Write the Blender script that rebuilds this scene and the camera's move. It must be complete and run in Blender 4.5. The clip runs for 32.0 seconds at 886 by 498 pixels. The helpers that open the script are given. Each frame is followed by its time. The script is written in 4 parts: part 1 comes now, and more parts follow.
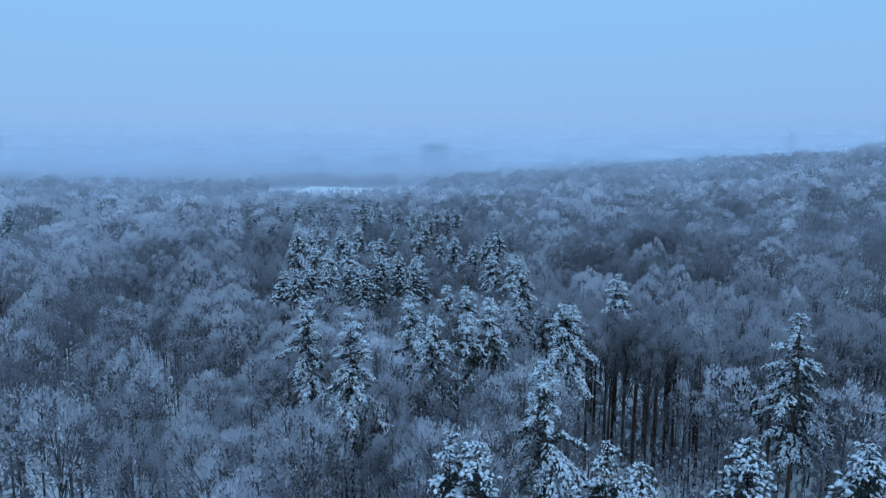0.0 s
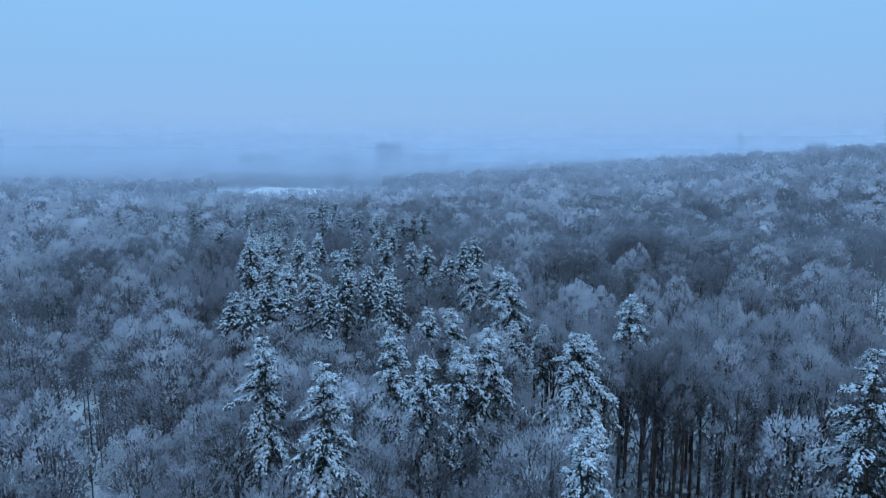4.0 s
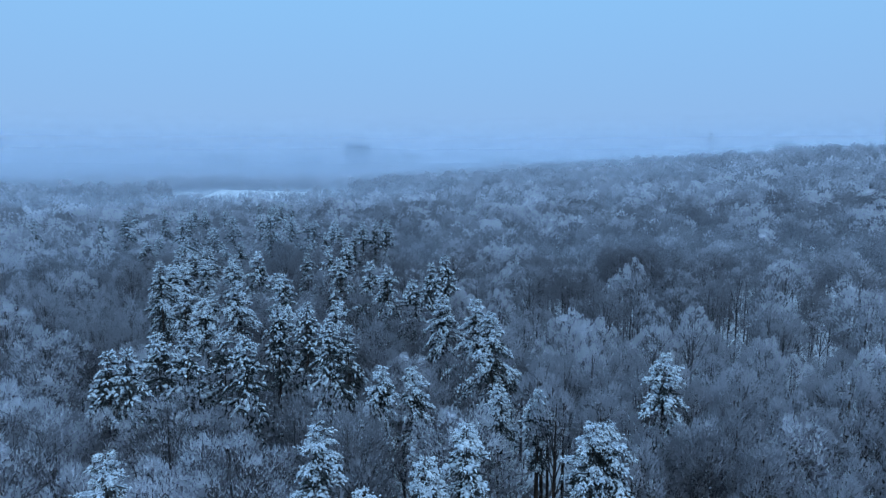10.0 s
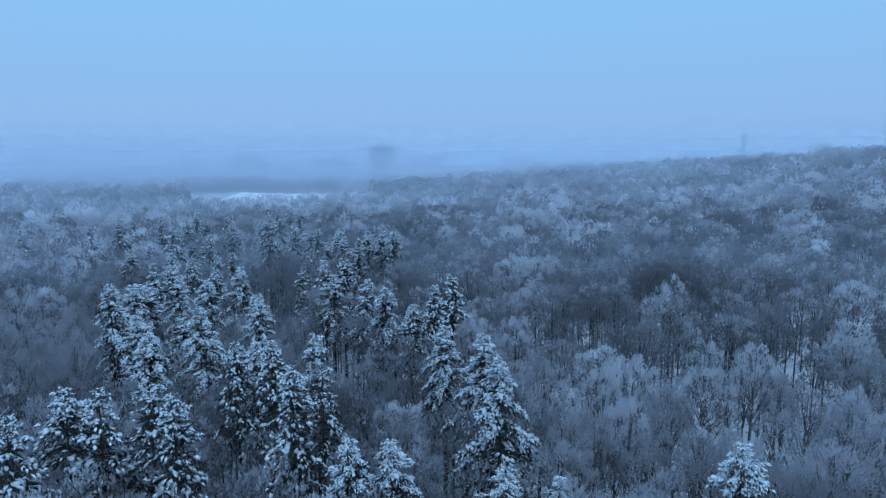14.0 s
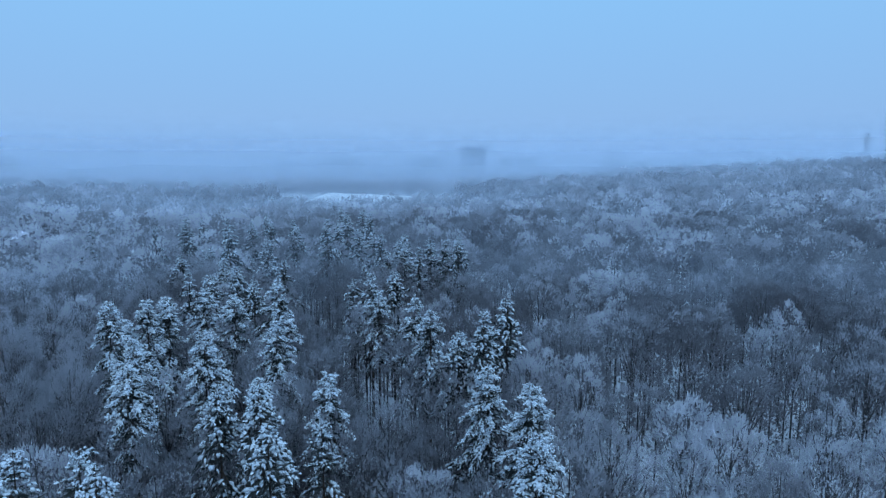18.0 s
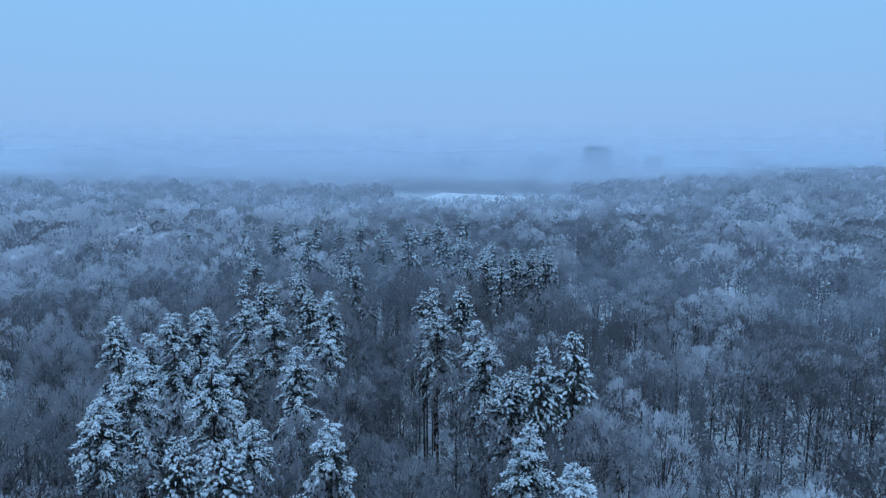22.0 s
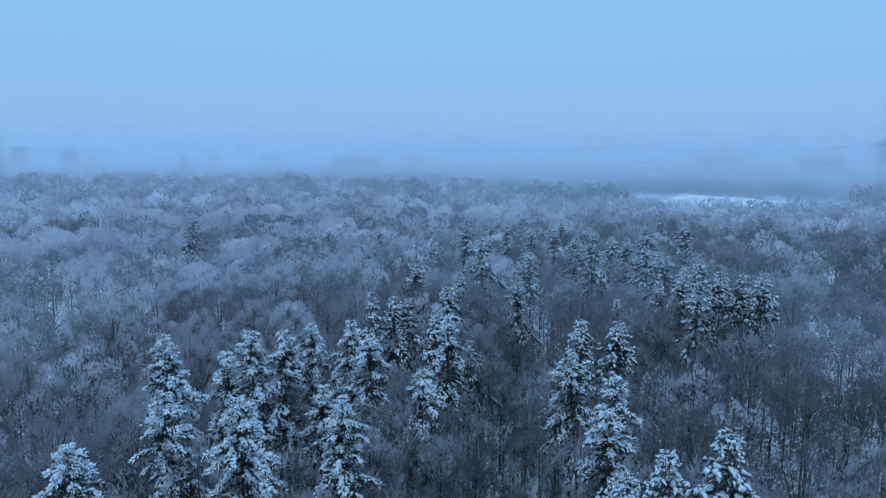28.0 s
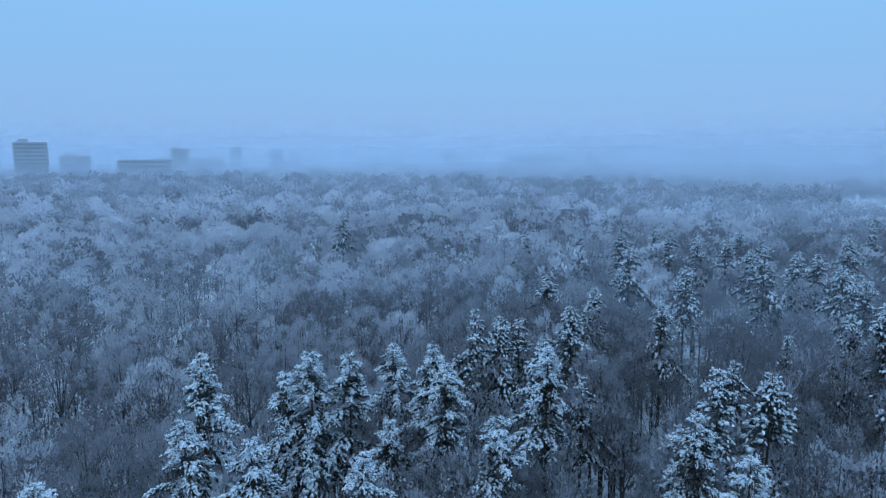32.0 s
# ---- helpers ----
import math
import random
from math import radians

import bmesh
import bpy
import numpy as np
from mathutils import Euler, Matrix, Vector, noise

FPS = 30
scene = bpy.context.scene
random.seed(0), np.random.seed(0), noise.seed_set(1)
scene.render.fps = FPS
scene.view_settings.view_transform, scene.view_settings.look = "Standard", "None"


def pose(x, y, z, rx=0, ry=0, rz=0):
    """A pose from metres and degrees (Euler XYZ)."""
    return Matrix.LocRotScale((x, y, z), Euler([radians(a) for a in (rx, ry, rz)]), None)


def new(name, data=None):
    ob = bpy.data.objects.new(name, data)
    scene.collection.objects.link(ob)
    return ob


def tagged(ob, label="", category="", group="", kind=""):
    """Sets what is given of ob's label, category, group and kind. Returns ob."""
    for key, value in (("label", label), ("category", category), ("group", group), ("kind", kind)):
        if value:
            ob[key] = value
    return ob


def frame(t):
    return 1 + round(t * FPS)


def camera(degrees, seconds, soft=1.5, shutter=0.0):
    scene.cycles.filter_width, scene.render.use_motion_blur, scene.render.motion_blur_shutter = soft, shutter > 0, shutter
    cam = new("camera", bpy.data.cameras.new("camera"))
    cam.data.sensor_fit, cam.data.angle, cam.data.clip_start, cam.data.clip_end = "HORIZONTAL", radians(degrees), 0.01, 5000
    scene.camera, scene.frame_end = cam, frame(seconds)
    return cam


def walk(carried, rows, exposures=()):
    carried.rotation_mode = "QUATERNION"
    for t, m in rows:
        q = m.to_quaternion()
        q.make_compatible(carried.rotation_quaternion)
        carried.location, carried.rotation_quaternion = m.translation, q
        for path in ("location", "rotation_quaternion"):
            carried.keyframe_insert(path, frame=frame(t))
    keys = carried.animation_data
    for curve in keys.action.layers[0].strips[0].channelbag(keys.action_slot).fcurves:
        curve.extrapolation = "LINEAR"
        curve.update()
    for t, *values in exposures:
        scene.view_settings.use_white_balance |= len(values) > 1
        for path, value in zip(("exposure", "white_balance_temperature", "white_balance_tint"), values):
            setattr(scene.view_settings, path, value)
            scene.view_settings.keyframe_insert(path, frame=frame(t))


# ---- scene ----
cam = camera(68.1, 32.0, soft=1.4)
METRES, EYE, TILT, LEAN, TURN = 125.0, 42.0, -8.2, 0.0, 0.0
ROWS = [
    (0.0, 0.0, 0.0, 0.0, 0.0, 0.0, -0.0),
    (0.5, -0.0059, 0.0145, 0.0022, -0.52, -0.01, 0.07),
    (1.0, -0.0113, 0.0292, 0.0043, -1.02, -0.01, 0.11),
    (1.5, -0.0162, 0.0442, 0.0063, -1.52, -0.01, 0.19),
    (2.0, -0.0203, 0.0592, 0.0085, -2.03, -0.0, 0.24),
    (2.5, -0.0238, 0.0743, 0.0107, -2.54, -0.0, 0.3),
    (3.0, -0.0266, 0.0896, 0.0128, -3.03, -0.01, 0.35),
    (3.5, -0.0285, 0.1049, 0.0151, -3.51, -0.03, 0.39),
    (5.5, -0.0289, 0.1672, 0.025, -5.54, -0.09, 0.78),
    (6.0, -0.0274, 0.1829, 0.0275, -5.91, -0.08, 0.83),
    (6.5, -0.0255, 0.1984, 0.0301, -6.18, -0.08, 0.88),
    (7.0, -0.0231, 0.2139, 0.0325, -6.37, -0.07, 0.92),
    (7.5, -0.0206, 0.2293, 0.035, -6.48, -0.07, 0.93),
    (8.0, -0.0178, 0.2448, 0.0372, -6.53, -0.06, 0.94),
    (8.5, -0.015, 0.2603, 0.0394, -6.55, -0.05, 0.92),
    (9.0, -0.0119, 0.275, 0.0416, -6.54, -0.04, 0.91),
    (9.5, -0.0085, 0.2913, 0.0438, -6.54, -0.04, 0.94),
    (10.0, -0.0047, 0.3076, 0.0462, -6.54, -0.04, 0.93),
    (10.5, -0.0008, 0.3242, 0.0489, -6.55, -0.06, 0.96),
    (11.0, 0.0032, 0.341, 0.0514, -6.55, -0.06, 0.93),
    (11.5, 0.0076, 0.3577, 0.054, -6.5, -0.05, 0.95),
    (12.0, 0.0117, 0.3743, 0.0563, -6.43, -0.01, 0.93),
    (12.5, 0.0165, 0.3904, 0.0587, -6.18, 0.01, 0.91),
    (13.0, 0.0215, 0.4064, 0.0608, -5.64, 0.07, 0.82),
    (13.5, 0.0266, 0.422, 0.063, -4.99, 0.1, 0.72),
    (14.0, 0.0322, 0.4369, 0.0653, -4.31, 0.14, 0.63),
    (14.5, 0.0376, 0.452, 0.0673, -3.59, 0.19, 0.52),
    (16.5, 0.0604, 0.5125, 0.0756, -0.01, 0.25, -0.04),
    (17.0, 0.0661, 0.527, 0.0776, 1.21, 0.25, -0.22),
    (17.5, 0.0719, 0.5414, 0.0798, 2.48, 0.22, -0.38),
    (18.0, 0.0773, 0.5558, 0.0816, 3.69, 0.24, -0.59),
    (18.5, 0.0828, 0.5703, 0.0837, 4.91, 0.22, -0.79),
    (19.0, 0.0882, 0.5848, 0.0857, 6.17, 0.2, -0.98),
    (19.5, 0.0936, 0.5991, 0.0877, 7.46, 0.18, -1.18),
    (20.0, 0.0993, 0.6132, 0.0896, 8.81, 0.16, -1.39),
    (20.5, 0.105, 0.627, 0.0918, 10.15, 0.11, -1.57),
    (21.0, 0.1107, 0.6411, 0.0938, 11.51, 0.08, -1.79),
    (21.5, 0.1165, 0.655, 0.0961, 12.89, 0.01, -1.98),
    (22.0, 0.1219, 0.6689, 0.0981, 14.25, -0.05, -2.17),
    (22.5, 0.1272, 0.6833, 0.1, 15.68, -0.11, -2.37),
    (23.0, 0.1323, 0.6975, 0.1022, 17.14, -0.19, -2.56),
    (23.5, 0.1375, 0.7116, 0.1041, 18.72, -0.27, -2.76),
    (24.0, 0.1417, 0.7259, 0.1061, 20.35, -0.38, -3.0),
    (24.5, 0.1461, 0.7401, 0.108, 22.06, -0.47, -3.23),
    (25.0, 0.1497, 0.7547, 0.1099, 23.86, -0.58, -3.46),
    (25.5, 0.1527, 0.7689, 0.1118, 25.82, -0.71, -3.69),
    (27.5, 0.1612, 0.8265, 0.1196, 33.72, -1.34, -4.59),
    (28.0, 0.1619, 0.841, 0.1215, 35.53, -1.5, -4.8),
    (28.5, 0.162, 0.8555, 0.1238, 37.43, -1.69, -5.02),
    (29.0, 0.162, 0.8699, 0.1256, 39.4, -1.88, -5.22),
    (29.5, 0.1614, 0.8845, 0.1277, 41.46, -2.09, -5.42),
    (30.0, 0.1604, 0.899, 0.1298, 43.53, -2.3, -5.61),
    (30.5, 0.1584, 0.9133, 0.1317, 45.53, -2.5, -5.79),
    (31.0, 0.1562, 0.9276, 0.1337, 47.48, -2.71, -5.97),
    (31.5, 0.1533, 0.9417, 0.1355, 49.39, -2.92, -6.13),
    (32.0, 0.1503, 0.9556, 0.1372, 51.36, -3.13, -6.27),
]
walk(cam, [(t, pose(0, 0, EYE, TILT, LEAN, TURN) @ pose(METRES * x, METRES * y, METRES * z, 90 + pitch, roll, yaw)) for t, x, y, z, yaw, pitch, roll in ROWS])

# ---- world and light: an even, low winter overcast at dusk ----
world = bpy.data.worlds.new("overcast_sky")
scene.world = world
world.use_nodes = True
wn, wl = world.node_tree.nodes, world.node_tree.links
wn.clear()
w_out = wn.new("ShaderNodeOutputWorld")
w_bg = wn.new("ShaderNodeBackground")
w_mix = wn.new("ShaderNodeMix")
w_mix.data_type = "RGBA"
w_sky = wn.new("ShaderNodeTexSky")
w_sky.sky_type, w_sky.sun_disc = "NISHITA", False
w_sky.sun_elevation, w_sky.sun_rotation = radians(14), radians(160)
w_dim = wn.new("ShaderNodeMix")
w_dim.data_type, w_dim.blend_type = "RGBA", "MULTIPLY"
w_dim.inputs["Factor"].default_value = 1.0
w_dim.inputs["B"].default_value = (0.1, 0.1, 0.1, 1)
w_co = wn.new("ShaderNodeTexCoord")
w_sep = wn.new("ShaderNodeSeparateXYZ")
w_ramp = wn.new("ShaderNodeValToRGB")
els = w_ramp.color_ramp.elements
els[0].position, els[0].color = 0.0, (0.238, 0.428, 0.752, 1)
els[1].position, els[1].color = 1.0, (0.415, 0.745, 1.18, 1)
e = els.new(0.06)
e.color = (0.254, 0.468, 0.808, 1)
e = els.new(0.22)
e.color = (0.246, 0.520, 0.885, 1)
wl.new(w_co.outputs["Generated"], w_sep.inputs[0])
wl.new(w_sep.outputs["Z"], w_ramp.inputs[0])
wl.new(w_sky.outputs[0], w_dim.inputs["A"])
w_mix.inputs["Factor"].default_value = 0.98
wl.new(w_dim.outputs["Result"], w_mix.inputs["A"])
wl.new(w_ramp.outputs[0], w_mix.inputs["B"])
wl.new(w_mix.outputs["Result"], w_bg.inputs["Color"])
w_bg.inputs["Strength"].default_value = 1.05
wl.new(w_bg.outputs[0], w_out.inputs[0])

sun_data = bpy.data.lights.new("sun", "SUN")
sun_data.energy, sun_data.angle, sun_data.color = 0.5, radians(70), (0.62, 0.80, 1.0)
sun = new("sun", sun_data)
sun.matrix_world = pose(0, 0, 300, 38, 0, 20)

# ---- helpers of this scene ----
rng = np.random.default_rng(7)


def raw_mesh(name, verts, tris, mats, index=None, smooth=False, spread=None):
    me = bpy.data.meshes.new(name)
    verts = np.asarray(verts, np.float32).reshape(-1, 3)
    tris = np.asarray(tris, np.int32).reshape(-1, 3)
    me.vertices.add(len(verts))
    me.vertices.foreach_set("co", verts.ravel())
    me.loops.add(tris.size)
    me.loops.foreach_set("vertex_index", tris.ravel())
    me.polygons.add(len(tris))
    me.polygons.foreach_set("loop_start", np.arange(0, tris.size, 3, dtype=np.int32))
    if index is not None:
        me.polygons.foreach_set("material_index", np.asarray(index, np.int32))
    if smooth:
        me.polygons.foreach_set("use_smooth", np.ones(len(tris), bool))
    for m in mats:
        me.materials.append(m)
    if spread is not None:
        me.attributes.new("spread", "FLOAT_VECTOR", "POINT").data.foreach_set("vector", np.asarray(spread, np.float32).ravel())
    me.update()
    me.validate()
    return me


def under(name, me, parent, label=""):
    ob = new(name, me)
    ob.parent = parent
    if label:
        tagged(ob, label)
    return ob


def part(name, bm, material, parent, label=""):
    me = bpy.data.meshes.new(name)
    bm.to_mesh(me)
    bm.free()
    me.materials.append(material)
    return under(name, me, parent, label)


class Soup:
    """Gathers triangles."""

    def __init__(self):
        self.v, self.f, self.m, self.s, self.n, self.leafy = [], [], [], [], 0, False

    def add(self, v, f, m=0, spread=None):
        v, f = np.asarray(v, float).reshape(-1, 3), np.asarray(f, int).reshape(-1, 3)
        self.v.append(v)
        self.f.append(f + self.n)
        self.m.append(np.full(len(f), m))
        self.leafy = self.leafy or spread is not None
        self.s.append(np.tile((0.0, 0.0, 1.0), (len(v), 1)) if spread is None else spread)
        self.n += len(v)

    def tube(self, path, radii, sides=3, m=0):
        path, radii = np.asarray(path, float), np.asarray(radii, float)
        d = np.gradient(path, axis=0)
        d /= np.linalg.norm(d, axis=1)[:, None] + 1e-9
        ref = np.array([0.31, 0.95, 0.05]) if abs(d[0][2]) > 0.7 else np.array([0, 0, 1.0])
        u = np.cross(d, ref)
        u /= np.linalg.norm(u, axis=1)[:, None] + 1e-9
        w = np.cross(d, u)
        a = np.arange(sides) * 2 * math.pi / sides
        v = (path[:, None] + radii[:, None, None] * (np.cos(a)[None, :, None] * u[:, None] + np.sin(a)[None, :, None] * w[:, None])).reshape(-1, 3)
        i, k = np.meshgrid(np.arange(len(path) - 1), np.arange(sides), indexing="ij")
        p, q = (i * sides + k).ravel(), (i * sides + (k + 1) % sides).ravel()
        self.add(v, np.concatenate([np.stack([p, q, q + sides], 1), np.stack([p, q + sides, p + sides], 1)]), m)

    def slivers(self, base, way, length, width, m=0, spread=None):
        """A thin tapering twig for each row: one triangle from its base along its way. spread: the way its bundle of twigs faces."""
        base, way = np.asarray(base, float), np.asarray(way, float)
        k = len(base)
        way = way / (np.linalg.norm(way, axis=1)[:, None] + 1e-9)
        side = np.cross(way, rng.normal(size=(k, 3)))
        side /= np.linalg.norm(side, axis=1)[:, None] + 1e-9
        side *= (np.broadcast_to(width, k) / 2)[:, None]
        v = np.stack([base - side, base + side, base + way * np.broadcast_to(length, k)[:, None]], 1).reshape(-1, 3)
        self.add(v, np.arange(3 * k).reshape(-1, 3), m, None if spread is None else np.repeat(spread, 3, axis=0))

    def arrays(self):
        return np.concatenate(self.v), np.concatenate(self.f), np.concatenate(self.m)

    def mesh(self, name, mats, smooth=False):
        v, f, m = self.arrays()
        return raw_mesh(name, v, f, mats, m, smooth, np.concatenate(self.s) if self.leafy else None)


def unit(a):
    return a / (np.linalg.norm(a, axis=-1, keepdims=True) + 1e-9)


def smooth01(a):
    a = np.clip(a, 0, 1)
    return a * a * (3 - 2 * a)


def field_frame(x, y):
    """Metres along and across the snowy bank in the valley."""
    dx, dy = np.asarray(x, float) + 113, np.asarray(y, float) - 623
    return 0.975 * dx + 0.223 * dy, -0.223 * dx + 0.975 * dy


def ground_z(x, y):
    """The lie of the land: flat wood, a long rise to the east, a bank in the valley to the north."""
    x, y = np.asarray(x, float), np.asarray(y, float)
    east = 25 * smooth01((x - 10 - 0.05 * y) / 460)
    north = 6 * smooth01((y - 240) / 360) * smooth01((x + 30) / 120)
    far = np.hypot(x, y)
    roll = 1.3 * np.sin(x / 61 + 1.3) * np.cos(y / 83) * smooth01((far - 150) / 200)
    u, v = field_frame(x, y)
    bank = (11.9 - 0.05 * np.clip(u, -120, 120)) * smooth01((v + 40) / 40) * (1 - smooth01((v - 3) / 45)) * smooth01((72 - np.abs(u - 24)) / 34)
    fall = -10 * smooth01((far - 850) / 500) * smooth01((700 - x) / 500) - 34 * smooth01((far - 1600) / 3000)
    west = 6 * smooth01((-x - 260) / 300)
    dip = fall + west - 8.5 * smooth01((v + 250) / 90) * (1 - smooth01((v + 50) / 30)) * smooth01((170 - np.abs(u)) / 80)
    return dip + east * (1 - 0.45 * smooth01((far - 700) / 500)) + north + roll + bank


# ---- materials ----
def material(name):
    m = bpy.data.materials.new(name)
    m.use_nodes = True
    n, l = m.node_tree.nodes, m.node_tree.links
    b = n["Principled BSDF"]
    b.inputs["Roughness"].default_value = 0.9
    b.inputs["Specular IOR Level"].default_value = 0.2
    return m, n, l, b


def two_tone(name, ca, cb, scale, lo=0.4, hi=0.6, island=0.0, random_ob=0.0, rough=0.9, bump=0.0, bump_scale=8.0, fine=0.15, fine_scale=6.0):
    """Two colours mixed by a broad noise, a fine noise and a share of chance per piece or per object."""
    m, n, l, b = material(name)
    co = n.new("ShaderNodeNewGeometry")
    broad, small = n.new("ShaderNodeTexNoise"), n.new("ShaderNodeTexNoise")
    broad.inputs["Scale"].default_value, broad.inputs["Detail"].default_value = scale, 2
    small.inputs["Scale"].default_value, small.inputs["Detail"].default_value = fine_scale, 3
    l.new(co.outputs["Position"], broad.inputs["Vector"])
    l.new(co.outputs["Position"], small.inputs["Vector"])
    span = n.new("ShaderNodeMapRange")
    span.inputs["From Min"].default_value, span.inputs["From Max"].default_value = lo, hi
    l.new(broad.outputs["Fac"], span.inputs["Value"])
    total = span.outputs["Result"]

    def plus(socket, weight):
        nonlocal total
        c = n.new("ShaderNodeMath")
        c.operation = "SUBTRACT"
        c.inputs[1].default_value = 0.5
        l.new(socket, c.inputs[0])
        a = n.new("ShaderNodeMath")
        a.operation = "MULTIPLY_ADD"
        a.inputs[1].default_value = weight
        l.new(c.outputs[0], a.inputs[0])
        l.new(total, a.inputs[2])
        total = a.outputs[0]

    plus(small.outputs["Fac"], fine * 3)
    if island:
        plus(co.outputs["Random Per Island"], island)
    if random_ob:
        info = n.new("ShaderNodeObjectInfo")
        plus(info.outputs["Random"], random_ob)
    mix = n.new("ShaderNodeMix")
    mix.data_type = "RGBA"
    mix.clamp_factor = True
    mix.inputs["A"].default_value, mix.inputs["B"].default_value = (*ca, 1), (*cb, 1)
    l.new(total, mix.inputs["Factor"])
    l.new(mix.outputs["Result"], b.inputs["Base Color"])
    b.inputs["Roughness"].default_value = rough
    if bump:
        bn, bt = n.new("ShaderNodeBump"), n.new("ShaderNodeTexNoise")
        bt.inputs["Scale"].default_value, bt.inputs["Detail"].default_value = bump_scale, 4
        bn.inputs["Strength"].default_value, bn.inputs["Distance"].default_value = bump, 0.1
        l.new(co.outputs["Position"], bt.inputs["Vector"])
        l.new(bt.outputs["Fac"], bn.inputs["Height"])
        l.new(bn.outputs[0], b.inputs["Normal"])
    return m


snow_ground = two_tone("snow_ground", (0.62, 0.63, 0.66), (0.80, 0.82, 0.85), 0.12, bump=0.6, bump_scale=1.5)
snow_load = two_tone("snow_load", (0.80, 0.85, 0.92), (0.90, 0.93, 0.96), 0.8, bump=0.7, bump_scale=5.0)
needles = two_tone("pine_needles", (0.045, 0.052, 0.046), (0.15, 0.155, 0.15), 0.9, island=0.9, random_ob=0.4)
pine_bark = two_tone("pine_bark", (0.045, 0.032, 0.026), (0.115, 0.075, 0.052), 0.7, bump=0.8, bump_scale=6.0)
grey_bark = two_tone("grey_bark", (0.075, 0.068, 0.068), (0.17, 0.16, 0.16), 0.8, random_ob=0.6, bump=0.5)
limb_bark = two_tone("frosted_limbs", (0.09, 0.083, 0.085), (0.24, 0.235, 0.25), 0.5, island=0.3, fine=0.15, fine_scale=3.0)
# Graded twig tones; the darker ones also carry shade low in the crowns.
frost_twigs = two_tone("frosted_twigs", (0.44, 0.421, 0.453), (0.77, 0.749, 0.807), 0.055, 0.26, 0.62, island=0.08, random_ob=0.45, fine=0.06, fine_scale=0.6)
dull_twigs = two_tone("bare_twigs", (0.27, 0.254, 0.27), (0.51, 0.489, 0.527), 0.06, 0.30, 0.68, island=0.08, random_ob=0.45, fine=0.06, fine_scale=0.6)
brown_shade_twigs = two_tone("brown_shade_twigs", (0.185, 0.169, 0.177), (0.345, 0.326, 0.347), 0.06, 0.32, 0.70, island=0.08, random_ob=0.35, fine=0.06, fine_scale=0.6)
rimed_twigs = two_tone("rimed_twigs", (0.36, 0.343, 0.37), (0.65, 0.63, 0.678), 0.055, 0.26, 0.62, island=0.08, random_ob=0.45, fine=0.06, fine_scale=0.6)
far_twigs = two_tone("far_canopy", (0.30, 0.286, 0.315), (0.73, 0.706, 0.765), 0.035, 0.28, 0.62, island=0.05, fine=0.05, fine_scale=0.3)
concrete = two_tone("panel_concrete", (0.40, 0.40, 0.41), (0.48, 0.475, 0.47), 0.08)
dark_glass = two_tone("window_bands", (0.22, 0.23, 0.24), (0.28, 0.285, 0.29), 0.3, rough=0.35)
roof_snow = two_tone("roof_snow", (0.65, 0.66, 0.68), (0.8, 0.8, 0.82), 0.2)
steel = two_tone("mast_steel", (0.12, 0.10, 0.10), (0.22, 0.20, 0.20), 0.4, rough=0.6)


def let_light_through(m, share):
    """Rimed twigs scatter light on to their far side."""
    n, l = m.node_tree.nodes, m.node_tree.links
    b, o = n["Principled BSDF"], n["Material Output"]
    t, x = n.new("ShaderNodeBsdfTranslucent"), n.new("ShaderNodeMixShader")
    l.new(b.inputs["Base Color"].links[0].from_socket, t.inputs["Color"])
    x.inputs[0].default_value = share
    l.new(b.outputs[0], x.inputs[1])
    l.new(t.outputs[0], x.inputs[2])
    l.new(x.outputs[0], o.inputs[0])


def face_bundle(m, share):
    """A bundle of twigs too fine to build one by one takes the light by the way the whole bundle faces, and lets a share through."""
    n, l = m.node_tree.nodes, m.node_tree.links
    a, t, back = n.new("ShaderNodeAttribute"), n.new("ShaderNodeVectorTransform"), n.new("ShaderNodeVectorMath")
    a.attribute_name = "spread"
    t.vector_type, t.convert_from, t.convert_to = "VECTOR", "OBJECT", "WORLD"
    back.operation = "SCALE"
    back.inputs["Scale"].default_value = -1.0
    l.new(a.outputs["Vector"], t.inputs[0])
    l.new(t.outputs[0], back.inputs[0])
    b, o = n["Principled BSDF"], n["Material Output"]
    colour = b.inputs["Base Color"].links[0].from_socket
    n.remove(b)
    both = []
    for one, other in ((t, back), (back, t)):
        d, r, s = n.new("ShaderNodeBsdfDiffuse"), n.new("ShaderNodeBsdfTranslucent"), n.new("ShaderNodeAddShader")
        l.new(colour, d.inputs["Color"])
        l.new(colour, r.inputs["Color"])
        l.new(one.outputs[0], d.inputs["Normal"])
        l.new(other.outputs[0], r.inputs["Normal"])
        l.new(d.outputs[0], s.inputs[0])
        l.new(r.outputs[0], s.inputs[1])
        both.append(s)
    x = n.new("ShaderNodeMixShader")
    x.inputs[0].default_value = share
    l.new(both[0].outputs[0], x.inputs[1])
    l.new(both[1].outputs[0], x.inputs[2])
    l.new(x.outputs[0], o.inputs[0])


let_light_through(needles, 0.45)
for m in (frost_twigs, rimed_twigs, dull_twigs, brown_shade_twigs, far_twigs):
    face_bundle(m, 0.2)


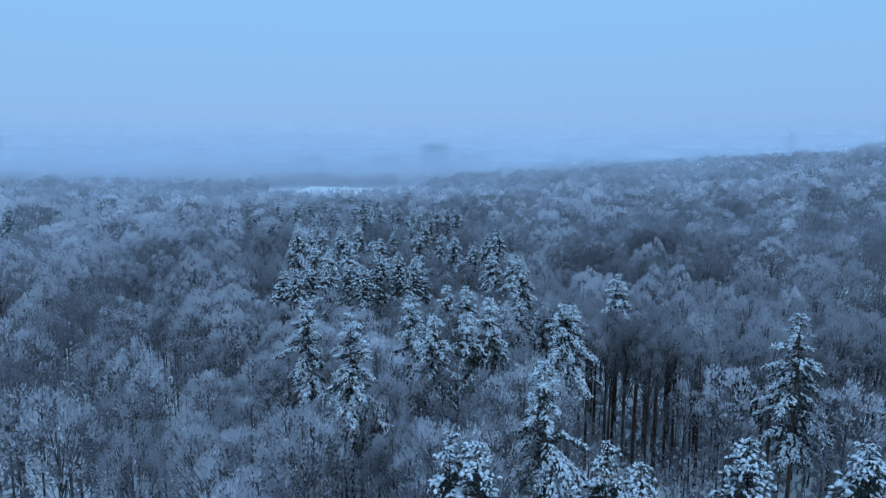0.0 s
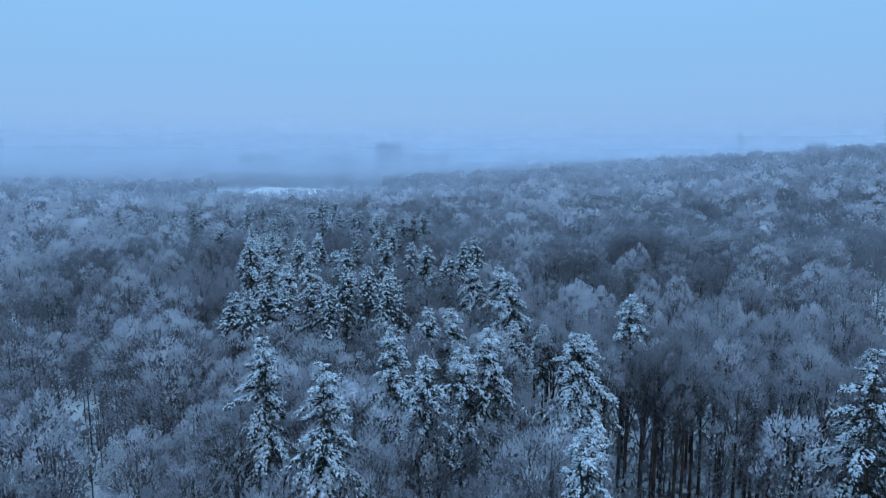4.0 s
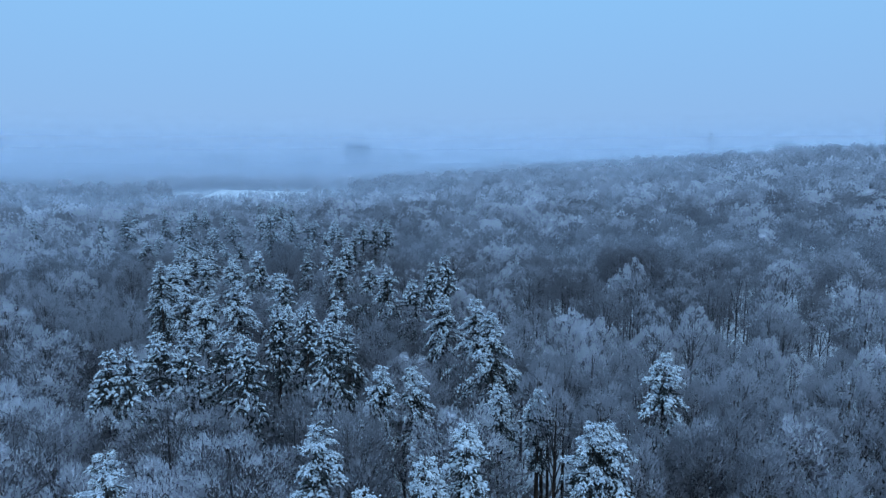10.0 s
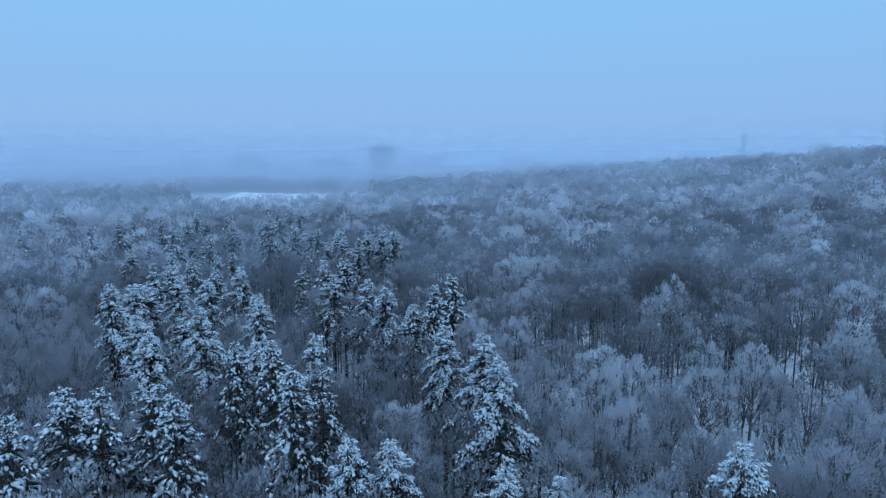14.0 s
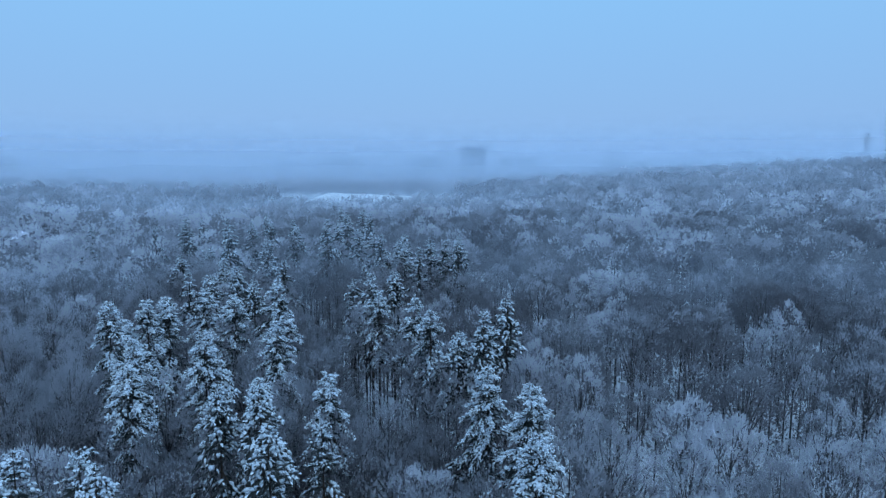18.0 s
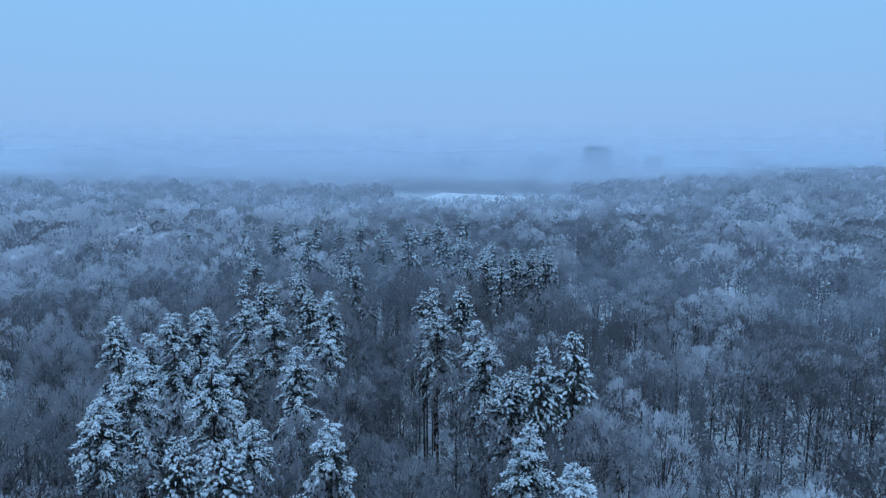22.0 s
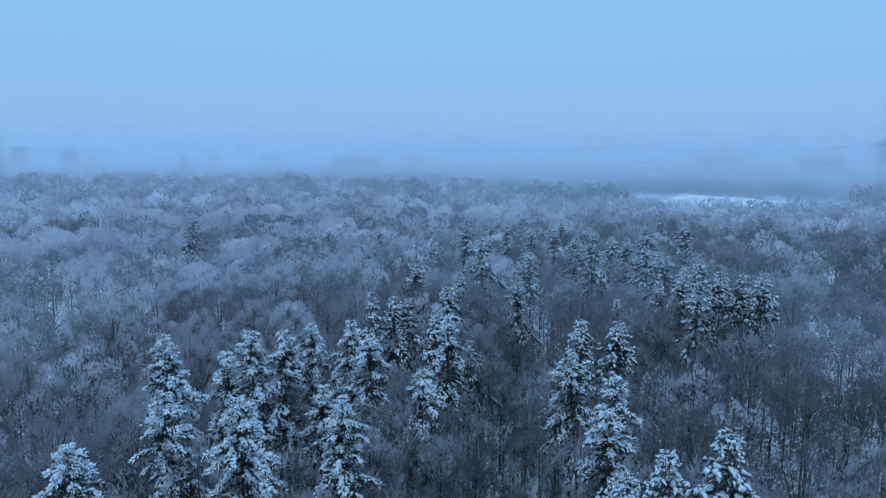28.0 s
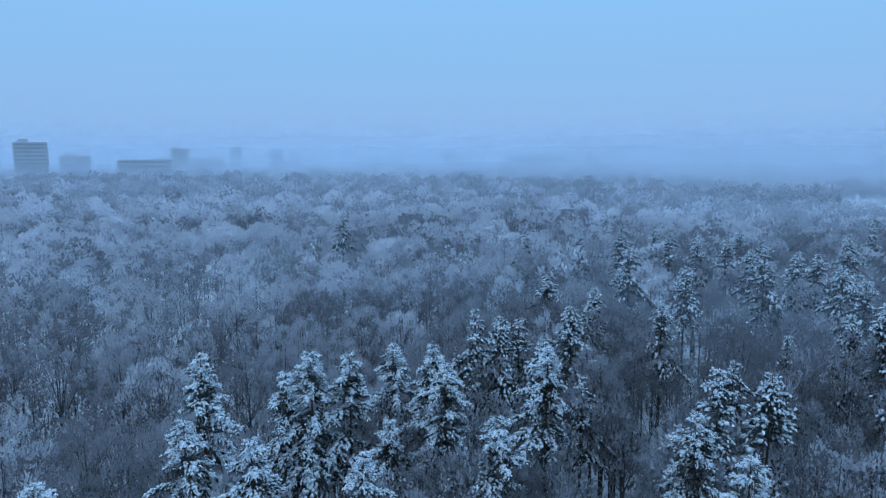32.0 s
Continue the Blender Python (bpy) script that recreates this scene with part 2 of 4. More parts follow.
def haze_sheet_material(share, top):
    """A see-through sheet standing in for distance haze: it lets most light by, and scatters the sky's light that falls
    on it.
    """
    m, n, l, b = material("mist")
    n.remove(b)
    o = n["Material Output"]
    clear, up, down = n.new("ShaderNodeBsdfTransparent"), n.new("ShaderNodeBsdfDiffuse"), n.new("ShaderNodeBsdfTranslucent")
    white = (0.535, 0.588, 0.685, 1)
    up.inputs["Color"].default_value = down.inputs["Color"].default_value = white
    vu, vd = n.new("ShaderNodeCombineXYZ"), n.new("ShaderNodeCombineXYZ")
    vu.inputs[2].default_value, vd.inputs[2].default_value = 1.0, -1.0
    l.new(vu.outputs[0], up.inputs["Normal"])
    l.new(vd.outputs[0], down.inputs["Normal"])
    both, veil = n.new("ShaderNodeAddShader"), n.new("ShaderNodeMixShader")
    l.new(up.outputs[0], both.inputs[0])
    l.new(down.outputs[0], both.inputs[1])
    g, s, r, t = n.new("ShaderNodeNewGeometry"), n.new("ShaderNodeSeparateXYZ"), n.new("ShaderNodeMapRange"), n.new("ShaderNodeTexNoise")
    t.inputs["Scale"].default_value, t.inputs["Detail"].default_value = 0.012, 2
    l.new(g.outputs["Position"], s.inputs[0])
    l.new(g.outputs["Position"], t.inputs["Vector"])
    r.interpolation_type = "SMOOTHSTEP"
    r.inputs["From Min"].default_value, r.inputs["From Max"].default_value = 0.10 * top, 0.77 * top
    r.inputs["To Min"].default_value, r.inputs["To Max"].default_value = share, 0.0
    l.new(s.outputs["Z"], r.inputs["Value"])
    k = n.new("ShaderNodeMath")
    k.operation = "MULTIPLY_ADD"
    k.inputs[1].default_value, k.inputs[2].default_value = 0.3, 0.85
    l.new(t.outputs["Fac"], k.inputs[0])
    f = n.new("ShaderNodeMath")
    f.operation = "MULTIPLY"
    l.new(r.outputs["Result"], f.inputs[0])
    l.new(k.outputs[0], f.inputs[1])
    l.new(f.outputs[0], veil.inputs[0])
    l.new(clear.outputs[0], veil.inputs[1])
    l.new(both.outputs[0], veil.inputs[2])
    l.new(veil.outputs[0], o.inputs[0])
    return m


# ---- ground: one sheet to the horizon ----
def build_ground():
    radii = np.concatenate([[0.4], np.arange(12, 300, 12.0), np.arange(300, 1000, 35.0), np.geomspace(1000, 4600, 16)])
    ang = np.linspace(0, 2 * math.pi, 145)[:-1]
    x = (radii[:, None] * np.sin(ang)[None]).ravel()
    y = 60 + (radii[:, None] * np.cos(ang)[None]).ravel()
    v = np.stack([x, y, ground_z(x, y)], 1)
    s = len(ang)
    i, k = np.meshgrid(np.arange(len(radii) - 1), np.arange(s), indexing="ij")
    p, q = (i * s + k).ravel(), (i * s + (k + 1) % s).ravel()
    f = np.concatenate([np.stack([p, q + s, p + s], 1), np.stack([p, q, q + s], 1), np.stack([np.zeros(s - 2, int), np.arange(2, s), np.arange(1, s - 1)], 1)])
    tagged(new("ground", raw_mesh("ground", v, f, [snow_ground], smooth=True)), "snow-covered forest floor rising gently to a wooded hill", "ground", kind="structure")


build_ground()


def build_haze_sheets():
    # Curved upright sheets added in rings; together they stand in for distance haze.
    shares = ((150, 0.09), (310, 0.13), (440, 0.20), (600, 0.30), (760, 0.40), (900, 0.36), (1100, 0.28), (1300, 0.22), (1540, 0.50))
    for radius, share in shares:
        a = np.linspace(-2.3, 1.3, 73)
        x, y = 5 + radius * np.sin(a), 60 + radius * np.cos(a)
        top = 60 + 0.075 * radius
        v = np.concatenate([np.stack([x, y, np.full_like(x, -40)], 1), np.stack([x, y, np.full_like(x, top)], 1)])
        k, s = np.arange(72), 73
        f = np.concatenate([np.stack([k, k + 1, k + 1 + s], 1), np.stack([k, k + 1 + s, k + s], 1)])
        tagged(new("haze_sheet", raw_mesh("haze_sheet", v, f, [haze_sheet_material(share, top)], smooth=True)), "see-through bluish sheet standing in for distance haze over the wood", "mist", kind="structure")


build_haze_sheets()

# ---- snow-laden pines, stand by stand: place and height of the tip ----
STANDS = []
STANDS.append([(11.6, 36.2, 24.2), (10.3, 38.9, 24.2), (27.0, 39.2, 24.2), (2.3, 39.2, 24.2), (19.5, 39.5, 24.2), (0.4, 40.6, 24.2), (9.0, 55.9, 24.0), (37.2, 66.4, 25.8), (-9.4, 65.0, 26.0), (-1.0, 73.6, 23.6), (-16.7, 78.8, 24.3), (2.9, 79.0, 22.8), (5.9, 80.8, 24.3), (-4.2, 81.3, 24.5), (15.5, 82.6, 23.1)])
STANDS.append([(16.7, 83.0, 22.8), (24.6, 90.7, 25.5), (15.5, 98.0, 20.0), (11.9, 99.1, 20.2), (-23.3, 101.3, 24.4), (-5.7, 114.4, 18.8), (3.6, 101.7, 21.5), (0.7, 102.1, 21.5), (-25.5, 102.6, 23.8), (-13.0, 105.0, 24.4)])
STANDS.append([(-19.3, 106.7, 24.2), (-22.3, 107.6, 24.2), (-15.8, 107.7, 24.0), (-5.0, 111.9, 24.2), (13.3, 110.8, 24.6), (-11.7, 119.6, 24.2), (-3.3, 119.6, 21.2), (-8.3, 119.7, 24.3), (-21.6, 123.9, 24.2), (13.8, 124.2, 23.2)])
STANDS.append([(-4.9, 128.5, 22.3), (-11.7, 128.7, 21.5), (10.0, 130.5, 22.4), (-19.9, 135.6, 24.2), (-30.3, 136.0, 27.0), (-26.4, 133.4, 23.8), (-13.5, 140.0, 24.1), (9.5, 143.6, 24.9), (-33.4, 144.2, 23.1), (6.7, 144.8, 22.1), (-31.4, 145.7, 25.1), (12.4, 147.0, 25.7), (-30.4, 149.0, 24.8)])
STANDS.append([(-26.8, 150.7, 19.2), (2.7, 152.2, 23.0), (-16.6, 154.0, 21.9), (-24.1, 154.9, 24.1), (-34.7, 156.5, 23.2), (-29.1, 157.2, 24.2), (-0.4, 161.4, 22.5), (-6.0, 164.6, 22.8), (-21.2, 164.7, 24.2), (-37.2, 169.7, 24.2), (-27.0, 170.3, 23.1), (-8.2, 171.6, 24.2)])
STANDS.append([(-34.9, 171.7, 23.6), (-23.2, 172.0, 19.4), (-5.0, 173.9, 24.2), (-35.3, 174.9, 22.6), (-35.1, 184.0, 22.8), (-14.0, 185.1, 20.6), (-52.0, 198.0, 22.8), (-14.7, 198.8, 20.9), (-44.0, 200.0, 21.8), (-3.8, 201.8, 24.2), (4.1, 203.4, 26.4), (1.5, 203.5, 25.7), (-1.8, 205.3, 25.5), (-36.0, 206.0, 20.3), (-7.5, 207.2, 24.2)])
STANDS.append([(-11.1, 207.5, 22.7), (-140.5, 211.3, 26.5), (-48.5, 214.6, 27.1), (-9.8, 215.9, 24.2), (-26.2, 216.2, 28.5), (-42.0, 222.0, 23.0), (-339.4, 222.2, 24.2), (-57.0, 224.0, 20.5), (-15.4, 224.1, 24.2), (-9.7, 225.2, 24.1), (-17.4, 226.1, 24.5), (-33.0, 229.0, 17.5), (-76.0, 234.5, 24.5), (-22.8, 235.7, 24.2), (-94.5, 236.4, 24.1), (-41.0, 241.8, 24.2)])
STANDS.append([(6.6, 153.1, 19.8), (-41.6, 195.8, 20.4), (-10.8, 231.0, 22.6), (-202.3, 248.4, 21.3), (-30.6, 197.3, 22.0), (-33.1, 243.3, 24.5), (-73.3, 245.4, 24.2), (-30.5, 245.7, 24.2), (-73.3, 246.0, 25.7), (-54.7, 246.7, 24.9), (-62.8, 249.0, 25.6), (-51.2, 251.9, 24.9), (-46.5, 256.9, 24.2), (-31.4, 261.2, 26.5), (-76.0, 262.5, 24.2), (-60.5, 275.3, 24.2), (-28.2, 283.4, 24.2), (-34.0, 301.4, 24.2), (-44.1, 311.0, 24.2)])


def lump(soup, at, along, length, wide, thick):
    """A pillow of snow lying along a spray."""
    along = along / np.linalg.norm(along)
    side = np.cross(along, (0, 0, 1.0))
    side /= np.linalg.norm(side) + 1e-9
    up = np.cross(side, along)
    k = 3
    a = np.arange(k) * 2 * math.pi / k + rng.uniform(0, 1)
    rings = []
    for s, g in ((0.28, 0.85), (0.72, 1.0)):
        c = at + along * length * s + up * thick * 0.25
        r = g * rng.uniform(0.75, 1.25, k)
        rings.append(c + (np.cos(a) * r * wide / 2)[:, None] * side + (np.sin(a) * r * thick / 2)[:, None] * up)
    tip = at + along * length - np.array([0, 0, thick * 0.4])
    v = np.concatenate([[at], rings[0], rings[1], [tip]])
    f = []
    for i in range(k):
        j = (i + 1) % k
        f += [(0, 1 + j, 1 + i), (1 + i, 1 + j, 1 + k + j), (1 + i, 1 + k + j, 1 + k + i), (1 + 2 * k, 1 + k + i, 1 + k + j)]
    soup.add(v, f)


def finger(soup, at, along, length, wide, thick):
    """A small tapering finger of snow on a tuft of needles."""
    along = along / np.linalg.norm(along)
    side = np.cross(along, (0, 0, 1.0))
    side /= np.linalg.norm(side) + 1e-9
    up = np.cross(side, along)
    wide *= 0.82
    c = at + along * length * rng.uniform(0.45, 0.7)
    v = [at, c + side * wide / 2, c + up * thick * 0.8, c - side * wide / 2, at + along * length - np.array([0, 0, thick * 0.5])]
    soup.add(v, [(0, 2, 1), (0, 3, 2), (4, 1, 2), (4, 2, 3)])


def bough_soups(seed, L, fine):
    """One bough along +x: a drooping plate of side sprays, needles hanging below, pillows and fingers of snow on top."""
    global rng
    keep, rng = rng, np.random.default_rng(seed)
    green, snow = Soup(), Soup()
    t = np.linspace(0, 1, 4)
    sag = rng.uniform(0.16, 0.30)
    bend = rng.normal(0, 0.08)
    axis = lambda q: np.array([q * L, bend * L * q * q, 0.10 * L * q - (sag + 0.10) * L * q * q])
    green.tube([axis(q) for q in t], 0.016 * L * (1 - 0.8 * t) + 0.008, 3, 1)
    n = max(8, int(L / 0.15)) if fine else max(4, int(L / 0.40))
    big = 1.0 if fine else 1.5
    beat, phase = rng.uniform(0.5, 0.9), rng.uniform(0, 6.28)
    burden = (1.12, 0.86, 0.58, 1.0)[seed % 10]
    if burden > 0.9 and L > 1:
        for q in rng.uniform(0.35, 0.8, 2 if fine else 1):
            lump(snow, axis(q) + np.array([0, rng.normal(0, 0.08), 0.05]), np.array([1.0, rng.normal(0, 0.3), -0.25]), (0.34 + 0.11 * L) * rng.uniform(0.8, 1.2), rng.uniform(0.30, 0.46) * big, rng.uniform(0.20, 0.30))
    for i in range(n):
        q = 0.16 + 0.84 * (i + rng.uniform(0.1, 0.9)) / n
        p = axis(q)
        side = (-1) ** i * (1.20 - 0.75 * q) * rng.uniform(0.45, 1.15)
        reach = (0.26 + 0.19 * L) * (1.2 - 0.55 * q) * rng.uniform(0.65, 1.25) * (1 + 0.5 * (big - 1))
        way = np.array([math.cos(side), math.sin(side), rng.uniform(-0.45, 0.0) - 0.30 * q])
        k = 9
        along = rng.uniform(-0.1, 1.0, (k, 1))
        fan = way + rng.normal(0, 0.40, (k, 3)) + np.array([0, 0, -0.38])
        green.slivers(p + way * reach * along + rng.normal(0, 0.05, (k, 3)) - (0, 0, 0.07), fan, reach * rng.uniform(0.30, 0.60, k), reach * (0.17 if fine else 0.24))
        load = burden + 0.45 * math.sin(6.28 * beat * q * L + phase + (1.6 if i % 2 else 0))
        if rng.random() < load:
            fat = (0.72 + 0.5 * min(load, 1.1)) * min(1, 0.66 + L * 0.14) * big * rng.uniform(0.75, 1.25)
            for c in (0.0, 0.42) if fine and load > 0.85 else (0.1,):
                lump(snow, p + way * reach * (c + rng.uniform(0.0, 0.15)) + rng.normal(0, 0.03, 3) + np.array([0, 0, 0.04]), way + rng.normal(0, 0.22, 3), reach * rng.uniform(0.40, 0.64) * (1 if fine else 1.5), rng.uniform(0.14, 0.27) * fat, rng.uniform(0.11, 0.18) * fat)
            for _ in range(3 if fine else 1):
                finger(snow, p + way * reach * rng.uniform(0.3, 1.0) + rng.normal(0, 0.07, 3), way + rng.normal(0, 0.5, 3), rng.uniform(0.20, 0.40) * min(1.0, 0.6 + 0.2 * L) * big, rng.uniform(0.09, 0.18) * fat, rng.uniform(0.07, 0.12) * fat)
        elif fine:
            for _ in range(2):
                finger(snow, p + way * reach * rng.uniform(0.2, 1.0) + rng.normal(0, 0.07, 3), way + rng.normal(0, 0.4, 3), rng.uniform(0.18, 0.34), rng.uniform(0.07, 0.13), 0.06)
    rng = keep
    return green, snow


LENGTHS = (0.7, 1.3, 2.1, 3.1)
fine_boughs = [[(g.mesh("bough", [needles, pine_bark]), w.mesh("snow_clump", [snow_load], True)) for g, w in (bough_soups(100 + 10 * a + b, L, True) for b in range(4))] for a, L in enumerate(LENGTHS)]
plain_boughs = [[tuple(q.arrays() for q in bough_soups(200 + 10 * a + b, L, False)) for b in range(4)] for a, L in enumerate(LENGTHS)]


def pine_plan(seed, H, bare, spread, ragged, step):
    """Where the boughs of a pine of height H sit: root, bearing, rise and length of each. bare: share of clear stem."""
    g = np.random.default_rng(seed)
    z, out = H - 0.35, []
    lop, lean = g.uniform(0, 6.28), g.uniform(0.0, 0.3)
    while z > H * bare:
        down = H - z
        share = down / (H * (1 - bare))
        r = min(0.24 + 0.43 * down, spread + 0.35) * (1 - 0.55 * smooth01((share - 0.62) / 0.38))
        count, spin = int(g.integers(5, 7) if down < 4 else g.integers(4, 6)), g.uniform(0, 6.28)
        for b in range(count):
            if down > 1.5 and g.random() < ragged:
                continue
            az = spin + b * 6.283 / count + g.normal(0, 0.25)
            length = max(0.35, r * g.uniform(0.6, 1.25) * (1 + lean * math.cos(az - lop)))
            rise = max(0.45 - 0.12 * down, -0.34) + g.normal(0, 0.13)
            out.append((z + g.normal(0, 0.10), az, rise, length))
        z -= step * g.uniform(0.7, 1.3) * min(1.0, 0.40 + 0.10 * down)
    return out


def pine_stem(H, seed):
    g = np.random.default_rng(seed)
    s, q = Soup(), np.linspace(0, 1, 9)
    sway = g.normal(0, 0.10, 2)
    path = np.stack([sway[0] * np.sin(q * 3.14), sway[1] * np.sin(q * 3.14), q * H], 1)
    s.tube(path, 0.0095 * H * (1 - q) ** 0.8 + 0.012, 7)
    for _ in range(8):
        a, zb = g.uniform(0, 6.28), g.uniform(0.12, 0.5) * H
        s.tube([(0, 0, zb), (math.cos(a) * g.uniform(0.5, 1.5), math.sin(a) * g.uniform(0.5, 1.5), zb - 0.2)], [0.03, 0.008], 3)
    return s.mesh("pine_trunk", [pine_bark], True)


def inner_needles(plan, seed, n):
    """The dark mass of needles close to the stem."""
    global rng
    keep, rng = rng, np.random.default_rng(seed)
    s, rows = Soup(), np.array([(z, az, r, ln) for z, az, r, ln in plan])
    rows = rows[rows[:, 0] < rows[:, 0].max() - 2.2]
    pick = rows[rng.integers(0, len(rows), n)]
    t = rng.uniform(0.05, 0.62, n) * pick[:, 3]
    az = pick[:, 1] + rng.normal(0, 0.5, n)
    at = np.stack([np.cos(az) * t, np.sin(az) * t, pick[:, 0] + pick[:, 2] * t - 0.2 * t + rng.normal(0, 0.2, n)], 1)
    way = np.stack([np.cos(az), np.sin(az), np.full(n, -0.4)], 1) + rng.normal(0, 0.6, (n, 3))
    s.slivers(at, way, rng.uniform(0.5, 1.0, n), rng.uniform(0.12, 0.24, n))
    rng = keep
    return s


def bough_pose(z, az, rise, length):
    for a, L in enumerate(LENGTHS):
        if length < L * 1.25 or a == len(LENGTHS) - 1:
            k = length / L
            return a, pose(0, 0, z, 0, 0, math.degrees(az)) @ pose(0, 0, 0, 0, -math.degrees(math.atan(rise)), 0) @ Matrix.Diagonal((k, k, k, 1))


PINE_LABEL = "tall dark green pine with boughs bent under clumps of fresh snow"


def fine_pine(x, y, tip, seed, bare, spread, ragged):
    """A pine close to the flight, bough by bough."""
    base = float(ground_z(x, y)) - 0.15
    H = tip - base
    tree = tagged(new("pine_tree"), PINE_LABEL, "pine tree", "snow-laden pines of the wood")
    under("trunk", pine_stem(H, seed), tree)
    g = np.random.default_rng(seed + 5)
    plan = pine_plan(seed, H, bare, spread, ragged, 0.98)
    tagged(under("inner_foliage", inner_needles(plan, seed, 700).mesh("inner_foliage", [needles]), tree), kind="stuff")
    for spot in plan:
        a, m = bough_pose(*spot)
        green, white = fine_boughs[a][g.integers(0, 4)]
        b = tagged(under("bough", green, tree), kind="stuff")
        b.matrix_basis = m @ pose(0, 0, 0, g.normal(0, 14), 0, 0)
        tagged(under("snow_clump", white, b, "white clump of fresh snow"), kind="stuff")
    tree.matrix_world = pose(x, y, base)


def plain_pine_meshes(seed, bare, spread, ragged):
    """A plainer pine 24 m high, for those farther off."""
    g = np.random.default_rng(seed)
    green, snow = Soup(), Soup()
    plan = pine_plan(seed, 24.0, bare, spread, ragged, 1.1)
    v, f, k = inner_needles(plan, seed, 460).arrays()
    green.add(v, f, 0)
    for spot in plan:
        a, m = bough_pose(*spot)
        m = np.array(m @ pose(0, 0, 0, g.normal(0, 14), 0, 0))
        for soup, (v, f, k) in zip((green, snow), plain_boughs[a][g.integers(0, 4)]):
            v = v @ m[:3, :3].T + m[:3, 3]
            for i in np.unique(k):
                soup.add(v, f[k == i], i)
    return pine_stem(24.0, seed), green.mesh("crown", [needles, pine_bark]), snow.mesh("snow_cover", [snow_load], True)


plain_pines = [plain_pine_meshes(301, 0.52, 3.3, 0.15), plain_pine_meshes(302, 0.50, 3.7, 0.25), plain_pine_meshes(303, 0.58, 2.9, 0.18), plain_pine_meshes(304, 0.55, 3.4, 0.32)]


def plain_pine(x, y, tip, meshes, turn, stout):
    base = float(ground_z(x, y)) - 0.15
    tree = tagged(new("pine_tree"), PINE_LABEL, "pine tree", "snow-laden pines of the wood")
    under("trunk", meshes[0], tree)
    tagged(under("crown", meshes[1], tree), kind="stuff")
    tagged(under("snow_cover", meshes[2], tree, "thick clumps of white snow on the boughs"), kind="stuff")
    k = (tip - base) / 24.0
    tree.matrix_world = pose(x, y, base, 0, 0, turn) @ Matrix.Diagonal((k * stout, k * stout, k, 1))


SLENDER = ((12.4, 147.0), (9.5, 143.6), (24.6, 90.7), (-23.3, 101.3), (-25.5, 102.6), (15.5, 98.0), (6.6, 153.1), (-21.6, 123.9))
BOLD = ((10.0, 130.5), (13.8, 124.2), (13.3, 110.8))
slim_pine = plain_pine_meshes(305, 0.64, 1.9, 0.12)
pine_spots = [p for stand in STANDS for p in stand]
nearest = sorted(range(len(pine_spots)), key=lambda i: min(math.hypot(pine_spots[i][0] - 5, pine_spots[i][1] - 75), 8 + math.hypot(pine_spots[i][0] + 20, pine_spots[i][1] - 145)))[:34]
g = np.random.default_rng(29)
for i, (x, y, tip) in enumerate(pine_spots):
    bare, spread, ragged = g.uniform(0.42, 0.56), g.uniform(2.7, 4.2), g.uniform(0.12, 0.30)
    slender = (x, y) in SLENDER
    if i in nearest or (x, y) in BOLD:
        if (x, y) in BOLD:
            bare, spread, ragged = 0.42, 3.5, 0.12
        elif slender:
            bare, spread = 0.60, 1.7
        elif y < 96:
            bare, spread = bare - 0.06, spread + 0.5
        fine_pine(x, y, tip, 400 + i, bare, spread, ragged)
    else:
        plain_pine(x, y, tip, slim_pine if slender else plain_pines[i % 4], g.uniform(0, 360), g.uniform(0.85, 1.1))

